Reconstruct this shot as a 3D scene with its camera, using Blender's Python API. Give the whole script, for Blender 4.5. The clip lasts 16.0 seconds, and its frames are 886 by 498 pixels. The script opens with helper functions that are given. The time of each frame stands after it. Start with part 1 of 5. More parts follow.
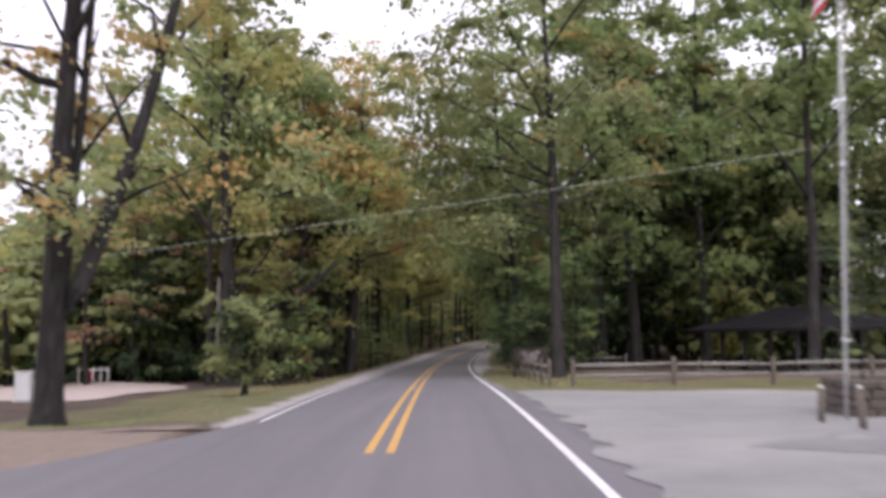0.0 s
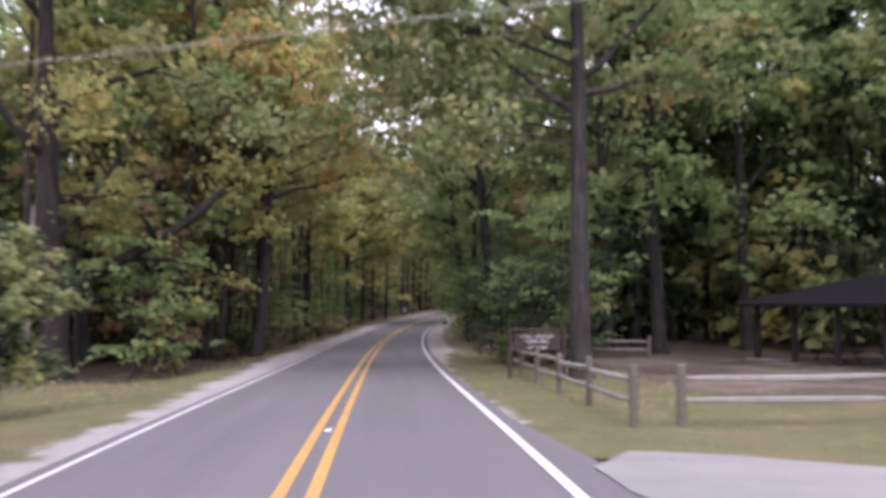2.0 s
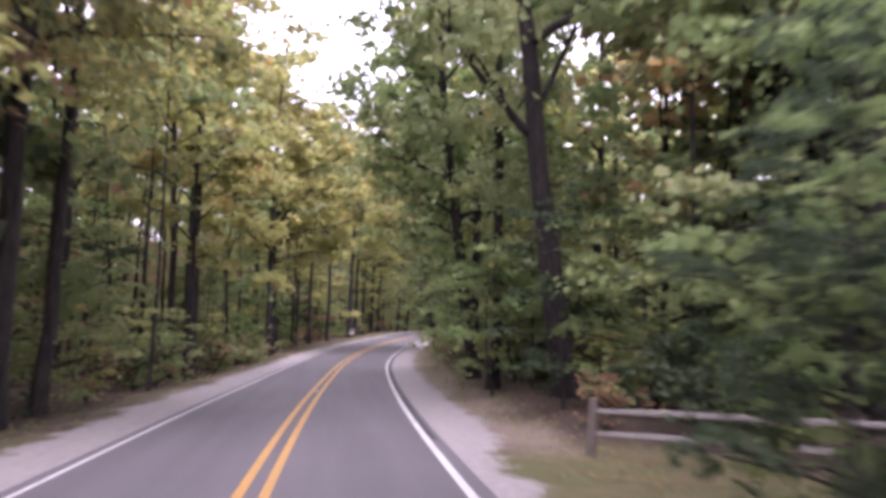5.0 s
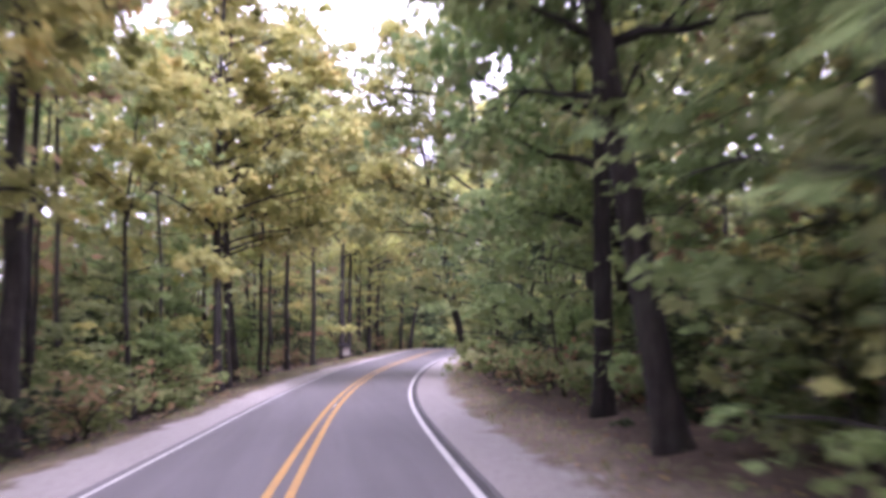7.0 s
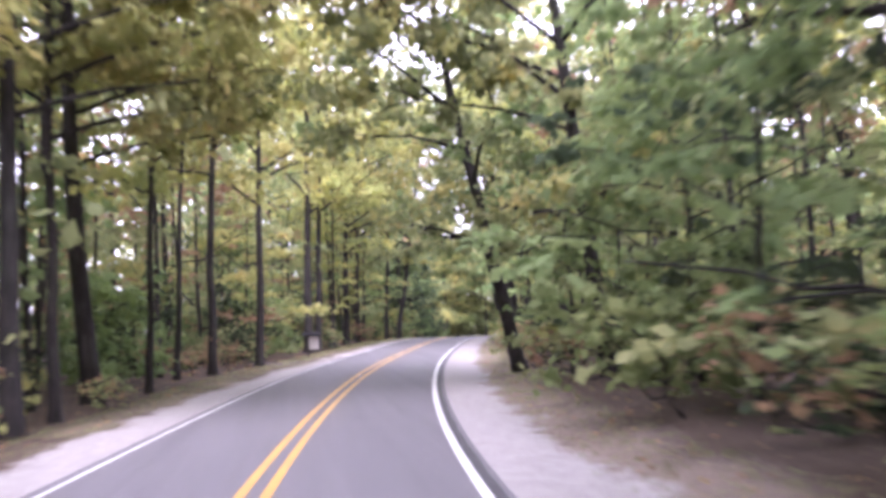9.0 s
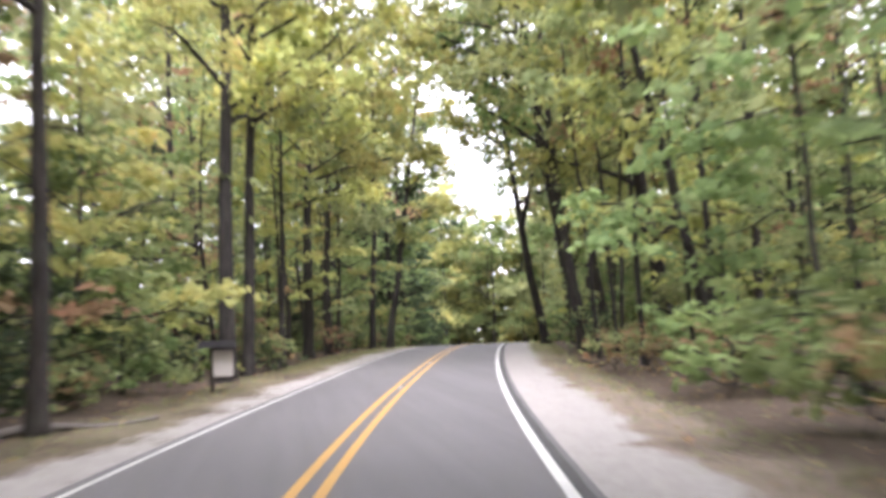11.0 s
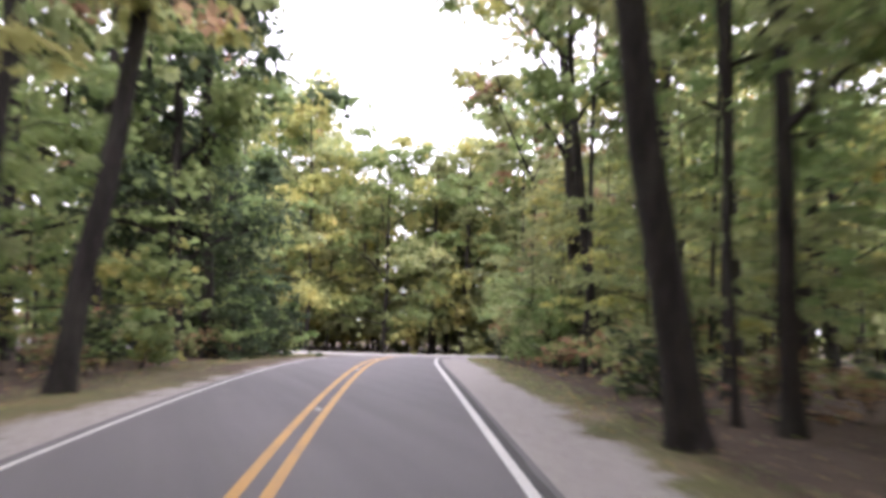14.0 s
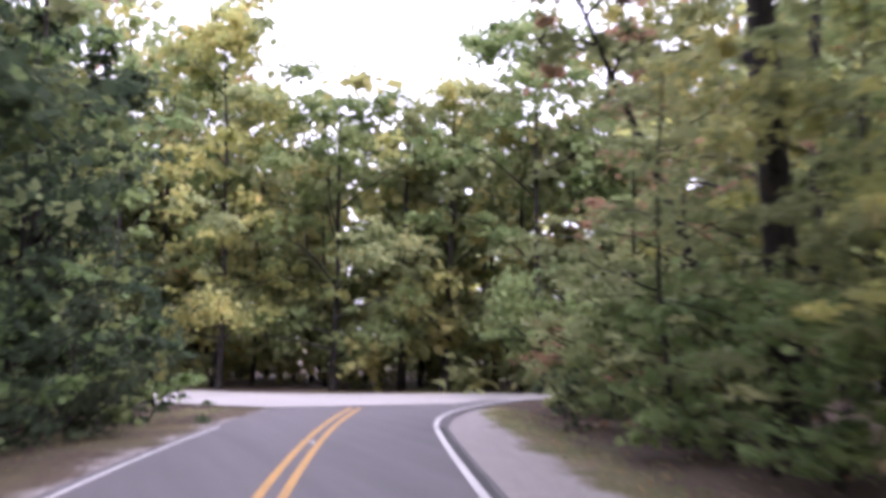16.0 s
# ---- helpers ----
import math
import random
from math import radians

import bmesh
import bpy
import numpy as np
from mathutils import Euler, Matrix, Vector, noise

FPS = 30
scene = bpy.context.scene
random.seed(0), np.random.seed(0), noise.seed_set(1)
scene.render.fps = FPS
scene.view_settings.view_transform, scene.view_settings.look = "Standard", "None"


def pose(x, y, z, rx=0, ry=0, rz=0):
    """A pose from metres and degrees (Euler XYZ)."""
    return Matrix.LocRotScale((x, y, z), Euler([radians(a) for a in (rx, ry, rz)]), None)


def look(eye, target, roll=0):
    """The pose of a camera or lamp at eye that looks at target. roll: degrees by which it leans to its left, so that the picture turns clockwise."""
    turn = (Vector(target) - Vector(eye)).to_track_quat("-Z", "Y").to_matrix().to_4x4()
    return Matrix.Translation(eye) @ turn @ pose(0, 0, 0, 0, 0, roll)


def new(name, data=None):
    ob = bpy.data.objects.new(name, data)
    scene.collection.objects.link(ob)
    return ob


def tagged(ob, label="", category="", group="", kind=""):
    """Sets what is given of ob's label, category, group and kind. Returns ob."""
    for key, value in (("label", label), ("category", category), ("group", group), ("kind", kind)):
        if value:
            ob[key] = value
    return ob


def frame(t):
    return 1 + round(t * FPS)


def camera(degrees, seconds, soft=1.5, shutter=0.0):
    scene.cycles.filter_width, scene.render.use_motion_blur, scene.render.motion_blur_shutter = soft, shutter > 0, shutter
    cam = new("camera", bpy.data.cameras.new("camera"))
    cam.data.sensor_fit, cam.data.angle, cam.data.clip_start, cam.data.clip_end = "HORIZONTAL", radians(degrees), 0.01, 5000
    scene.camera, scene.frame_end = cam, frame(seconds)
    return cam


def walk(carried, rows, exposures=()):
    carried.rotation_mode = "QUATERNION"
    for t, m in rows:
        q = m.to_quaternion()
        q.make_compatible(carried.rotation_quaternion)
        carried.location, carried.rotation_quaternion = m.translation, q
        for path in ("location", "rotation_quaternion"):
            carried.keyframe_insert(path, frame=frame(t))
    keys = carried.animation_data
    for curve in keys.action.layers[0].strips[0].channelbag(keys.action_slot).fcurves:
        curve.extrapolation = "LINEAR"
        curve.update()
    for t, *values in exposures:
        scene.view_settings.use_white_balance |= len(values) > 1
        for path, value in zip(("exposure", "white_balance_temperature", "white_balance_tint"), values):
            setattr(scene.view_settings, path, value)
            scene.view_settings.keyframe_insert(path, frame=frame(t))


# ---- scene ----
cam = camera(50.9, 16.0, soft=3.9, shutter=0.8)
# seconds, x, y, z, yaw, pitch, roll
PATH = [
    (0.0, 0.00, 0.00, 2.00, -0.02, 5.27, 0.50),
    (0.5, -0.08, 4.54, 2.02, -0.14, 6.04, -1.22),
    (1.0, -0.12, 9.12, 2.03, -0.21, 3.35, -0.08),
    (1.5, -0.18, 13.74, 2.03, -1.32, 4.17, 0.18),
    (2.0, -0.14, 18.48, 2.02, -3.48, 3.41, -0.57),
    (2.5, -0.05, 23.47, 2.00, -3.33, 2.82, -0.04),
    (3.0, 0.04, 28.58, 1.99, -3.93, 2.48, 0.48),
    (5.5, -0.04, 53.70, 1.62, -7.26, 5.52, -1.82),
    (6.0, 0.05, 59.57, 1.57, -4.63, 5.77, -0.86),
    (6.5, 0.19, 65.63, 1.47, -5.90, 5.93, 1.51),
    (7.0, 0.39, 71.66, 1.40, -7.43, 6.01, 0.87),
    (7.5, 0.71, 77.55, 1.35, -7.57, 5.23, 0.70),
    (8.0, 0.96, 83.22, 1.27, -7.99, 5.07, 0.93),
    (8.5, 1.20, 88.95, 1.27, -8.67, 5.48, 1.26),
    (9.0, 1.56, 94.88, 1.23, -8.80, 5.43, 2.07),
    (11.5, 5.09, 128.53, 1.76, -10.00, 5.71, 1.97),
    (12.0, 6.36, 135.77, 1.97, -12.19, 5.77, -0.27),
    (12.5, 7.86, 143.09, 2.10, -13.83, 5.72, -0.18),
    (13.0, 9.47, 150.33, 2.40, -14.45, 5.68, -1.20),
    (13.5, 11.00, 157.51, 2.60, -16.54, 5.57, -1.92),
    (14.0, 12.55, 164.75, 2.76, -17.43, 4.54, -1.69),
    (14.5, 14.03, 171.29, 2.89, -17.02, 4.33, -0.56),
    (15.0, 15.47, 177.08, 2.96, -19.43, 4.47, -0.44),
    (15.5, 16.75, 181.99, 3.05, -21.31, 4.02, -0.75),
    (16.0, 18.11, 186.75, 3.13, -20.33, 5.500, -0.70),
]
walk(cam, [(t, pose(x, y, z, 90 + pitch, roll, yaw)) for t, x, y, z, yaw, pitch, roll in PATH],
     exposures=[(0.0, -0.14, 6150, 23), (1.5, 0.22, 6050, 27), (3.0, 0.6, 5750, 32), (5.4, 1.25, 5950, 45), (6.2, 1.42, 5800, 46), (7.2, 1.58, 5700, 47), (8.5, 1.8, 5650, 41), (9.1, 1.84, 5650, 39), (11.4, 1.5, 6200, 18), (12.0, 1.12, 6250, 17), (12.6, 1.22, 6250, 18), (13.5, 1.5, 6200, 24), (14.5, 1.14, 6050, 30), (15.1, 0.96, 5900, 33), (16.0, 0.95, 5750, 37)])

# ---- light: an overcast autumn afternoon ----
world = bpy.data.worlds.new("overcast")
scene.world = world
world.use_nodes = True
wt = world.node_tree
wt.nodes.clear()
sky = wt.nodes.new("ShaderNodeTexSky")
sky.sky_type = "NISHITA"
sky.sun_disc = False
sky.sun_elevation, sky.sun_rotation = radians(58), radians(172)
sky.air_density, sky.dust_density, sky.ozone_density = 1.0, 6.0, 1.0
pale = wt.nodes.new("ShaderNodeHueSaturation")
pale.inputs["Saturation"].default_value = 0.25
back = wt.nodes.new("ShaderNodeBackground")
back.inputs["Strength"].default_value = 0.15
wout = wt.nodes.new("ShaderNodeOutputWorld")
wt.links.new(sky.outputs[0], pale.inputs["Color"])
# a high, even cloud deck over the clear sky's gradient
deck = wt.nodes.new("ShaderNodeMix")
deck.data_type = "RGBA"
deck.inputs[0].default_value = 0.6
deck.inputs[7].default_value = (14.0, 13.9, 14.2, 1)
wt.links.new(pale.outputs[0], deck.inputs[6])
wt.links.new(deck.outputs[2], back.inputs["Color"])
wt.links.new(back.outputs[0], wout.inputs["Surface"])
sun_data = bpy.data.lights.new("sun", "SUN")
sun_data.energy, sun_data.angle, sun_data.color = 1.5, radians(40), (1.0, 0.95, 0.86)
sun = new("sun", sun_data)
sun.matrix_world = look((6, -45, 75), (0, 0, 0))

# ---- the line and the rise of the road ----
K0, DK, NK = -30.0, 20.0, 18
CX = np.array([-0.86, -0.85, -0.86, -0.9, -0.96, -0.99, -0.76, 0.02, 1.06, 3.84, 7.82, 12.53, 17.82, 23.39, 30.95, 40.47, 51.98, 65.47, 80.93])
CZ = np.array([-0.82, -0.4, 0.02, 0.43, 0.26, -0.24, -0.44, -0.6, -0.56, 0.07, 0.46, 1.16, 1.34, 0.98, 0.61, 0.37, 0.23, 0.14, 0.07])
CZ[14:] -= 0.3
HALF = 2.64


def spline(c, y):
    u = np.clip((np.asarray(y, float) - K0) / DK, 0, NK - 3.0001)
    i = u.astype(int)
    s = u - i
    return (c[i] * (1 - s) ** 3 + c[i + 1] * (3 * s ** 3 - 6 * s ** 2 + 4) + c[i + 2] * (-3 * s ** 3 + 3 * s ** 2 + 3 * s + 1) + c[i + 3] * s ** 3) / 6


def mid(y):
    return spline(CX, y)


def slope(y):
    return (spline(CX, np.asarray(y, float) + 0.5) - spline(CX, np.asarray(y, float) - 0.5))


def lateral(x, y):
    """Metres to the right of the road's middle."""
    s = slope(y)
    return (np.asarray(x, float) - mid(y)) / np.sqrt(1 + s * s)


def beside(y, lat):
    """The place lat metres to the right of the middle, at y along it."""
    s = float(slope(y))
    n = math.sqrt(1 + s * s)
    return float(mid(y)) + lat / n, y - s * lat / n


def soft(v, lo, hi):
    t = np.clip((v - lo) / (hi - lo), 0, 1)
    return t * t * (3 - 2 * t)


def wave(x, y):
    return (np.sin(x * 0.31 + 1.3) * np.sin(y * 0.27 + 0.4) + 0.6 * np.sin(x * 0.83 + y * 0.45) + 0.4 * np.sin(y * 1.07 - x * 0.6 + 2)) / 2


def ground_z(x, y):
    lat = np.abs(lateral(x, y))
    far = np.clip((lat - 5.5) / 8, 0, 1)
    side, yy = lateral(x, y), np.asarray(y, float)
    fall = 0.45 * soft(-side, 3.5, 8) * (1 - soft(yy, 95, 130)) * soft(yy, 15, 25)
    bank = 0.4 * soft(side, 4, 7) * soft(yy, 62, 75) * (1 - soft(yy, 115, 140))
    return spline(CZ, y) - fall + bank + 0.16 * far * (wave(np.asarray(x, float), np.asarray(y, float)) + 0.3) - 0.03


def gz(x, y):
    return float(ground_z(np.array(x), np.array(y)))


# ---- materials ----
def shade(name, rough=0.8, metal=0.0):
    m = bpy.data.materials.new(name)
    m.use_nodes = True
    b = m.node_tree.nodes["Principled BSDF"]
    b.inputs["Roughness"].default_value, b.inputs["Metallic"].default_value = rough, metal
    return m, m.node_tree, b


def add(nt, kind, **values):
    n = nt.nodes.new(kind)
    for k, v in values.items():
        n.inputs[k].default_value = v
    return n


def ramp(nt, fac, stops):
    r = nt.nodes.new("ShaderNodeValToRGB")
    r.color_ramp.elements[0].position, r.color_ramp.elements[0].color = stops[0][0], (*stops[0][1], 1)
    r.color_ramp.elements[1].position, r.color_ramp.elements[1].color = stops[-1][0], (*stops[-1][1], 1)
    for p, c in stops[1:-1]:
        e = r.color_ramp.elements.new(p)
        e.color = (*c, 1)
    nt.links.new(fac, r.inputs[0])
    return r.outputs[0]


def place(nt, stretch=(1, 1, 1), own=False):
    t = nt.nodes.new("ShaderNodeTexCoord") if own else nt.nodes.new("ShaderNodeNewGeometry")
    s = nt.nodes.new("ShaderNodeVectorMath")
    s.operation = "MULTIPLY"
    s.inputs[1].default_value = stretch
    nt.links.new(t.outputs["Object" if own else "Position"], s.inputs[0])
    return s.outputs[0]


def noise_of(nt, at, scale, detail=4.0, rough=0.6):
    n = add(nt, "ShaderNodeTexNoise", Scale=scale, Detail=detail, Roughness=rough)
    nt.links.new(at, n.inputs["Vector"])
    return n.outputs["Fac"]


def blend(nt, fac, a, b, how="MIX"):
    n = nt.nodes.new("ShaderNodeMix")
    n.data_type, n.blend_type = "RGBA", how
    for v, s in ((fac, 0), (a, 6), (b, 7)):
        if isinstance(v, (int, float)):
            n.inputs[s].default_value = v
        elif isinstance(v, tuple):
            n.inputs[s].default_value = (*v, 1)
        else:
            nt.links.new(v, n.inputs[s])
    return n.outputs[2]


def relief(nt, b, height, strength, distance):
    n = add(nt, "ShaderNodeBump", Strength=strength, Distance=distance)
    nt.links.new(height, n.inputs["Height"])
    nt.links.new(n.outputs[0], b.inputs["Normal"])


def grained(name, dark, light, coarse=0.6, fine=30.0, rough=0.85, bump=0.3, stretch=(1, 1, 1), own=False, depth=0.01, metal=0.0):
    """Two scales of variation between a dark and a light tone, with fine relief."""
    m, nt, b = shade(name, rough, metal)
    at = place(nt, stretch, own)
    big, small = noise_of(nt, at, coarse), noise_of(nt, at, fine, 6)
    c1 = ramp(nt, big, [(0.3, dark), (0.7, light)])
    c2 = ramp(nt, small, [(0.25, tuple(v * 0.62 for v in dark)), (0.75, tuple(min(1, v * 1.2) for v in light))])
    nt.links.new(blend(nt, 0.5, c1, c2), b.inputs["Base Color"])
    relief(nt, b, small, bump, depth)
    return m


def asphalt_material():
    m, nt, b = shade("asphalt", 0.75)
    at = place(nt)
    big = noise_of(nt, at, 0.25, 3)
    streak = noise_of(nt, place(nt, (1.6, 0.06, 1)), 1.0, 3)
    grit = noise_of(nt, at, 90, 2)
    c = ramp(nt, big, [(0.3, (0.103, 0.097, 0.108)), (0.7, (0.138, 0.129, 0.143))])
    c = blend(nt, 0.5, c, ramp(nt, streak, [(0.32, (0.078, 0.073, 0.082)), (0.68, (0.168, 0.157, 0.172))]))
    c = blend(nt, 0.35, c, ramp(nt, grit, [(0.35, (0.08, 0.078, 0.08)), (0.65, (0.22, 0.21, 0.215))]))
    nt.links.new(c, b.inputs["Base Color"])
    relief(nt, b, grit, 0.35, 0.006)
    return m


def lot_material():
    """Old paving: pale worn areas, darker patched ones, fine grit."""
    m, nt, b = shade("worn_parking_surface", 0.9)
    at = place(nt)
    broad, spots, grit = noise_of(nt, place(nt, (0.5, 1.3, 1)), 0.16, 4, 0.6), noise_of(nt, at, 1.1, 5, 0.65), noise_of(nt, at, 55, 4)
    c = ramp(nt, broad, [(0.36, (0.155, 0.152, 0.155)), (0.5, (0.23, 0.224, 0.22)), (0.66, (0.33, 0.31, 0.29))])
    c = blend(nt, 0.35, c, ramp(nt, spots, [(0.3, (0.12, 0.117, 0.117)), (0.7, (0.32, 0.31, 0.3))]))
    c = blend(nt, 0.3, c, ramp(nt, grit, [(0.3, (0.11, 0.11, 0.11)), (0.7, (0.36, 0.35, 0.34))]))
    nt.links.new(c, b.inputs["Base Color"])
    relief(nt, b, grit, 0.4, 0.01)
    return m


def paint_material(name, colour, worn):
    m, nt, b = shade(name, 0.6)
    at = place(nt)
    wear = noise_of(nt, at, 14, 5, 0.7)
    patches = noise_of(nt, at, 0.9, 3)
    c = blend(nt, ramp(nt, wear, [(0.56, (0, 0, 0)), (0.72, (0.8, 0.8, 0.8))]), colour, worn)
    c = blend(nt, ramp(nt, patches, [(0.45, (0, 0, 0)), (0.75, (0.45, 0.45, 0.45))]), c, worn)
    nt.links.new(c, b.inputs["Base Color"])
    return m


def ground_material():
    m, nt, b = shade("woodland_ground", 0.95)
    at = place(nt)
    n1, n2, n3 = noise_of(nt, at, 0.5, 4), noise_of(nt, at, 5.0, 5, 0.7), noise_of(nt, at, 34, 4, 0.7)
    litter = blend(nt, 0.55, ramp(nt, n2, [(0.32, (0.028, 0.02, 0.015)), (0.5, (0.085, 0.061, 0.045)), (0.7, (0.2, 0.147, 0.102))]),
                   ramp(nt, n3, [(0.35, (0.03, 0.02, 0.015)), (0.68, (0.18, 0.12, 0.083))]))
    litter = blend(nt, ramp(nt, n1, [(0.4, (0, 0, 0)), (0.65, (0.5, 0.5, 0.5))]), litter, (0.034, 0.023, 0.018))
    lawn = blend(nt, 0.5, ramp(nt, n2, [(0.3, (0.068, 0.08, 0.026)), (0.6, (0.14, 0.132, 0.058)), (0.8, (0.22, 0.18, 0.096))]),
                 ramp(nt, n3, [(0.3, (0.048, 0.06, 0.018)), (0.7, (0.175, 0.17, 0.066))]))
    lawn = blend(nt, ramp(nt, n1, [(0.42, (0, 0, 0)), (0.68, (0.7, 0.7, 0.7))]), lawn, blend(nt, 0.5, (0.205, 0.152, 0.085), ramp(nt, n3, [(0.3, (0.09, 0.062, 0.035)), (0.7, (0.29, 0.215, 0.115))])))
    sand = blend(nt, 0.5, ramp(nt, n2, [(0.3, (0.15, 0.112, 0.088)), (0.7, (0.3, 0.238, 0.193))]), ramp(nt, n3, [(0.3, (0.12, 0.088, 0.068)), (0.7, (0.3, 0.24, 0.197))]))

    def mask(name, rag=0.9):
        a = nt.nodes.new("ShaderNodeAttribute")
        a.attribute_name = name
        mixed = nt.nodes.new("ShaderNodeMath")
        mixed.operation = "ADD"
        half = nt.nodes.new("ShaderNodeMath")
        half.operation = "MULTIPLY_ADD"
        half.inputs[1].default_value, half.inputs[2].default_value = rag, -0.5 * rag
        nt.links.new(blend(nt, 0.5, n1, n2), half.inputs[0])
        nt.links.new(a.outputs["Fac"], mixed.inputs[0])
        nt.links.new(half.outputs[0], mixed.inputs[1])
        return ramp(nt, mixed.outputs[0], [(0.35, (0, 0, 0)), (0.65, (1, 1, 1))])
    c = blend(nt, mask("grass"), litter, lawn)
    c = blend(nt, mask("bare"), c, sand)
    stones = blend(nt, 0.5, ramp(nt, n2, [(0.25, (0.2, 0.183, 0.178)), (0.75, (0.48, 0.445, 0.435))]), ramp(nt, n3, [(0.3, (0.15, 0.138, 0.134)), (0.5, (0.36, 0.333, 0.325)), (0.72, (0.6, 0.56, 0.548))]))
    c = blend(nt, mask("gravel", 1.9), c, stones)
    nt.links.new(c, b.inputs["Base Color"])
    relief(nt, b, n3, 0.6, 0.05)
    return m


def bark_material(name, dark, light):
    m, nt, b = shade(name, 0.95)
    ridge = noise_of(nt, place(nt, (5, 5, 0.8)), 1.6, 6, 0.7)
    blotch = noise_of(nt, place(nt), 1.3, 3)
    info = nt.nodes.new("ShaderNodeObjectInfo")
    c = ramp(nt, ridge, [(0.3, tuple(v * 0.35 for v in dark)), (0.5, dark), (0.72, light)])
    c = blend(nt, ramp(nt, blotch, [(0.5, (0, 0, 0)), (0.8, (0.6, 0.6, 0.6))]), c, (0.06, 0.062, 0.052))
    h = add(nt, "ShaderNodeHueSaturation", Saturation=1.0)
    v = nt.nodes.new("ShaderNodeMapRange")
    v.inputs["To Min"].default_value, v.inputs["To Max"].default_value = 0.65, 1.35
    nt.links.new(info.outputs["Random"], v.inputs["Value"])
    nt.links.new(v.outputs[0], h.inputs["Value"])
    nt.links.new(c, h.inputs["Color"])
    nt.links.new(h.outputs[0], b.inputs["Base Color"])
    relief(nt, b, ridge, 0.8, 0.04)
    return m


def leaf_material(name, stops):
    """Leaves vary one by one and tree by tree; some light passes through them."""
    m = bpy.data.materials.new(name)
    m.use_nodes = True
    nt = m.node_tree
    nt.nodes.clear()
    geo, info = nt.nodes.new("ShaderNodeNewGeometry"), nt.nodes.new("ShaderNodeObjectInfo")
    patches = noise_of(nt, place(nt), 0.55, 3, 0.55)
    spread = nt.nodes.new("ShaderNodeMapRange")
    for socket, v in (("From Min", 0.3), ("From Max", 0.7)):
        spread.inputs[socket].default_value = v
    nt.links.new(patches, spread.inputs["Value"])
    both = nt.nodes.new("ShaderNodeMix")
    both.inputs[0].default_value = 0.25
    nt.links.new(spread.outputs[0], both.inputs[2])
    nt.links.new(geo.outputs["Random Per Island"], both.inputs[3])
    c = ramp(nt, both.outputs[0], stops)
    h = nt.nodes.new("ShaderNodeHueSaturation")
    h.inputs["Saturation"].default_value = 0.98
    for socket, lo, hi in (("Value", 2.05, 2.85), ("Hue", 0.485, 0.512)):
        v = nt.nodes.new("ShaderNodeMapRange")
        v.inputs["To Min"].default_value, v.inputs["To Max"].default_value = lo, hi
        nt.links.new(info.outputs["Random"], v.inputs["Value"])
        nt.links.new(v.outputs[0], h.inputs[socket])
    nt.links.new(c, h.inputs["Color"])
    d = add(nt, "ShaderNodeBsdfPrincipled", Roughness=0.65)
    d.inputs["Specular IOR Level"].default_value = 0.15
    t = nt.nodes.new("ShaderNodeBsdfTranslucent")
    mix = add(nt, "ShaderNodeMixShader", Fac=0.57)
    out = nt.nodes.new("ShaderNodeOutputMaterial")
    nt.links.new(h.outputs[0], d.inputs["Base Color"])
    nt.links.new(h.outputs[0], t.inputs["Color"])
    nt.links.new(d.outputs[0], mix.inputs[1])
    nt.links.new(t.outputs[0], mix.inputs[2])
    nt.links.new(mix.outputs[0], out.inputs[0])
    return m


ASPHALT = asphalt_material()
WHITE_PAINT = paint_material("white_road_paint", (0.66, 0.65, 0.65), (0.28, 0.27, 0.27))
YELLOW_PAINT = paint_material("yellow_road_paint", (0.54, 0.3, 0.08), (0.27, 0.19, 0.1))
DARK_EDGE = grained("dark_road_edge", (0.045, 0.044, 0.047), (0.075, 0.073, 0.077), 0.8, 60, 0.8, 0.4)
LOT = lot_material()
DARK_PAVING = grained("dark_paving", (0.13, 0.126, 0.128), (0.24, 0.233, 0.232), 0.9, 40, 0.9, 0.4)
SANDY_LOT = grained("pinkish_gravel_lot", (0.36, 0.29, 0.26), (0.48, 0.4, 0.37), 0.2, 45, 0.95, 0.4)
CROSS = grained("pale_concrete_road", (0.3, 0.287, 0.282), (0.41, 0.395, 0.385), 0.3, 50, 0.85, 0.3)
SOIL = ground_material()
BARK = bark_material("dark_furrowed_bark", (0.024, 0.02, 0.019), (0.072, 0.06, 0.057))
GREY_BARK = bark_material("grey_bark", (0.04, 0.034, 0.032), (0.115, 0.1, 0.096))
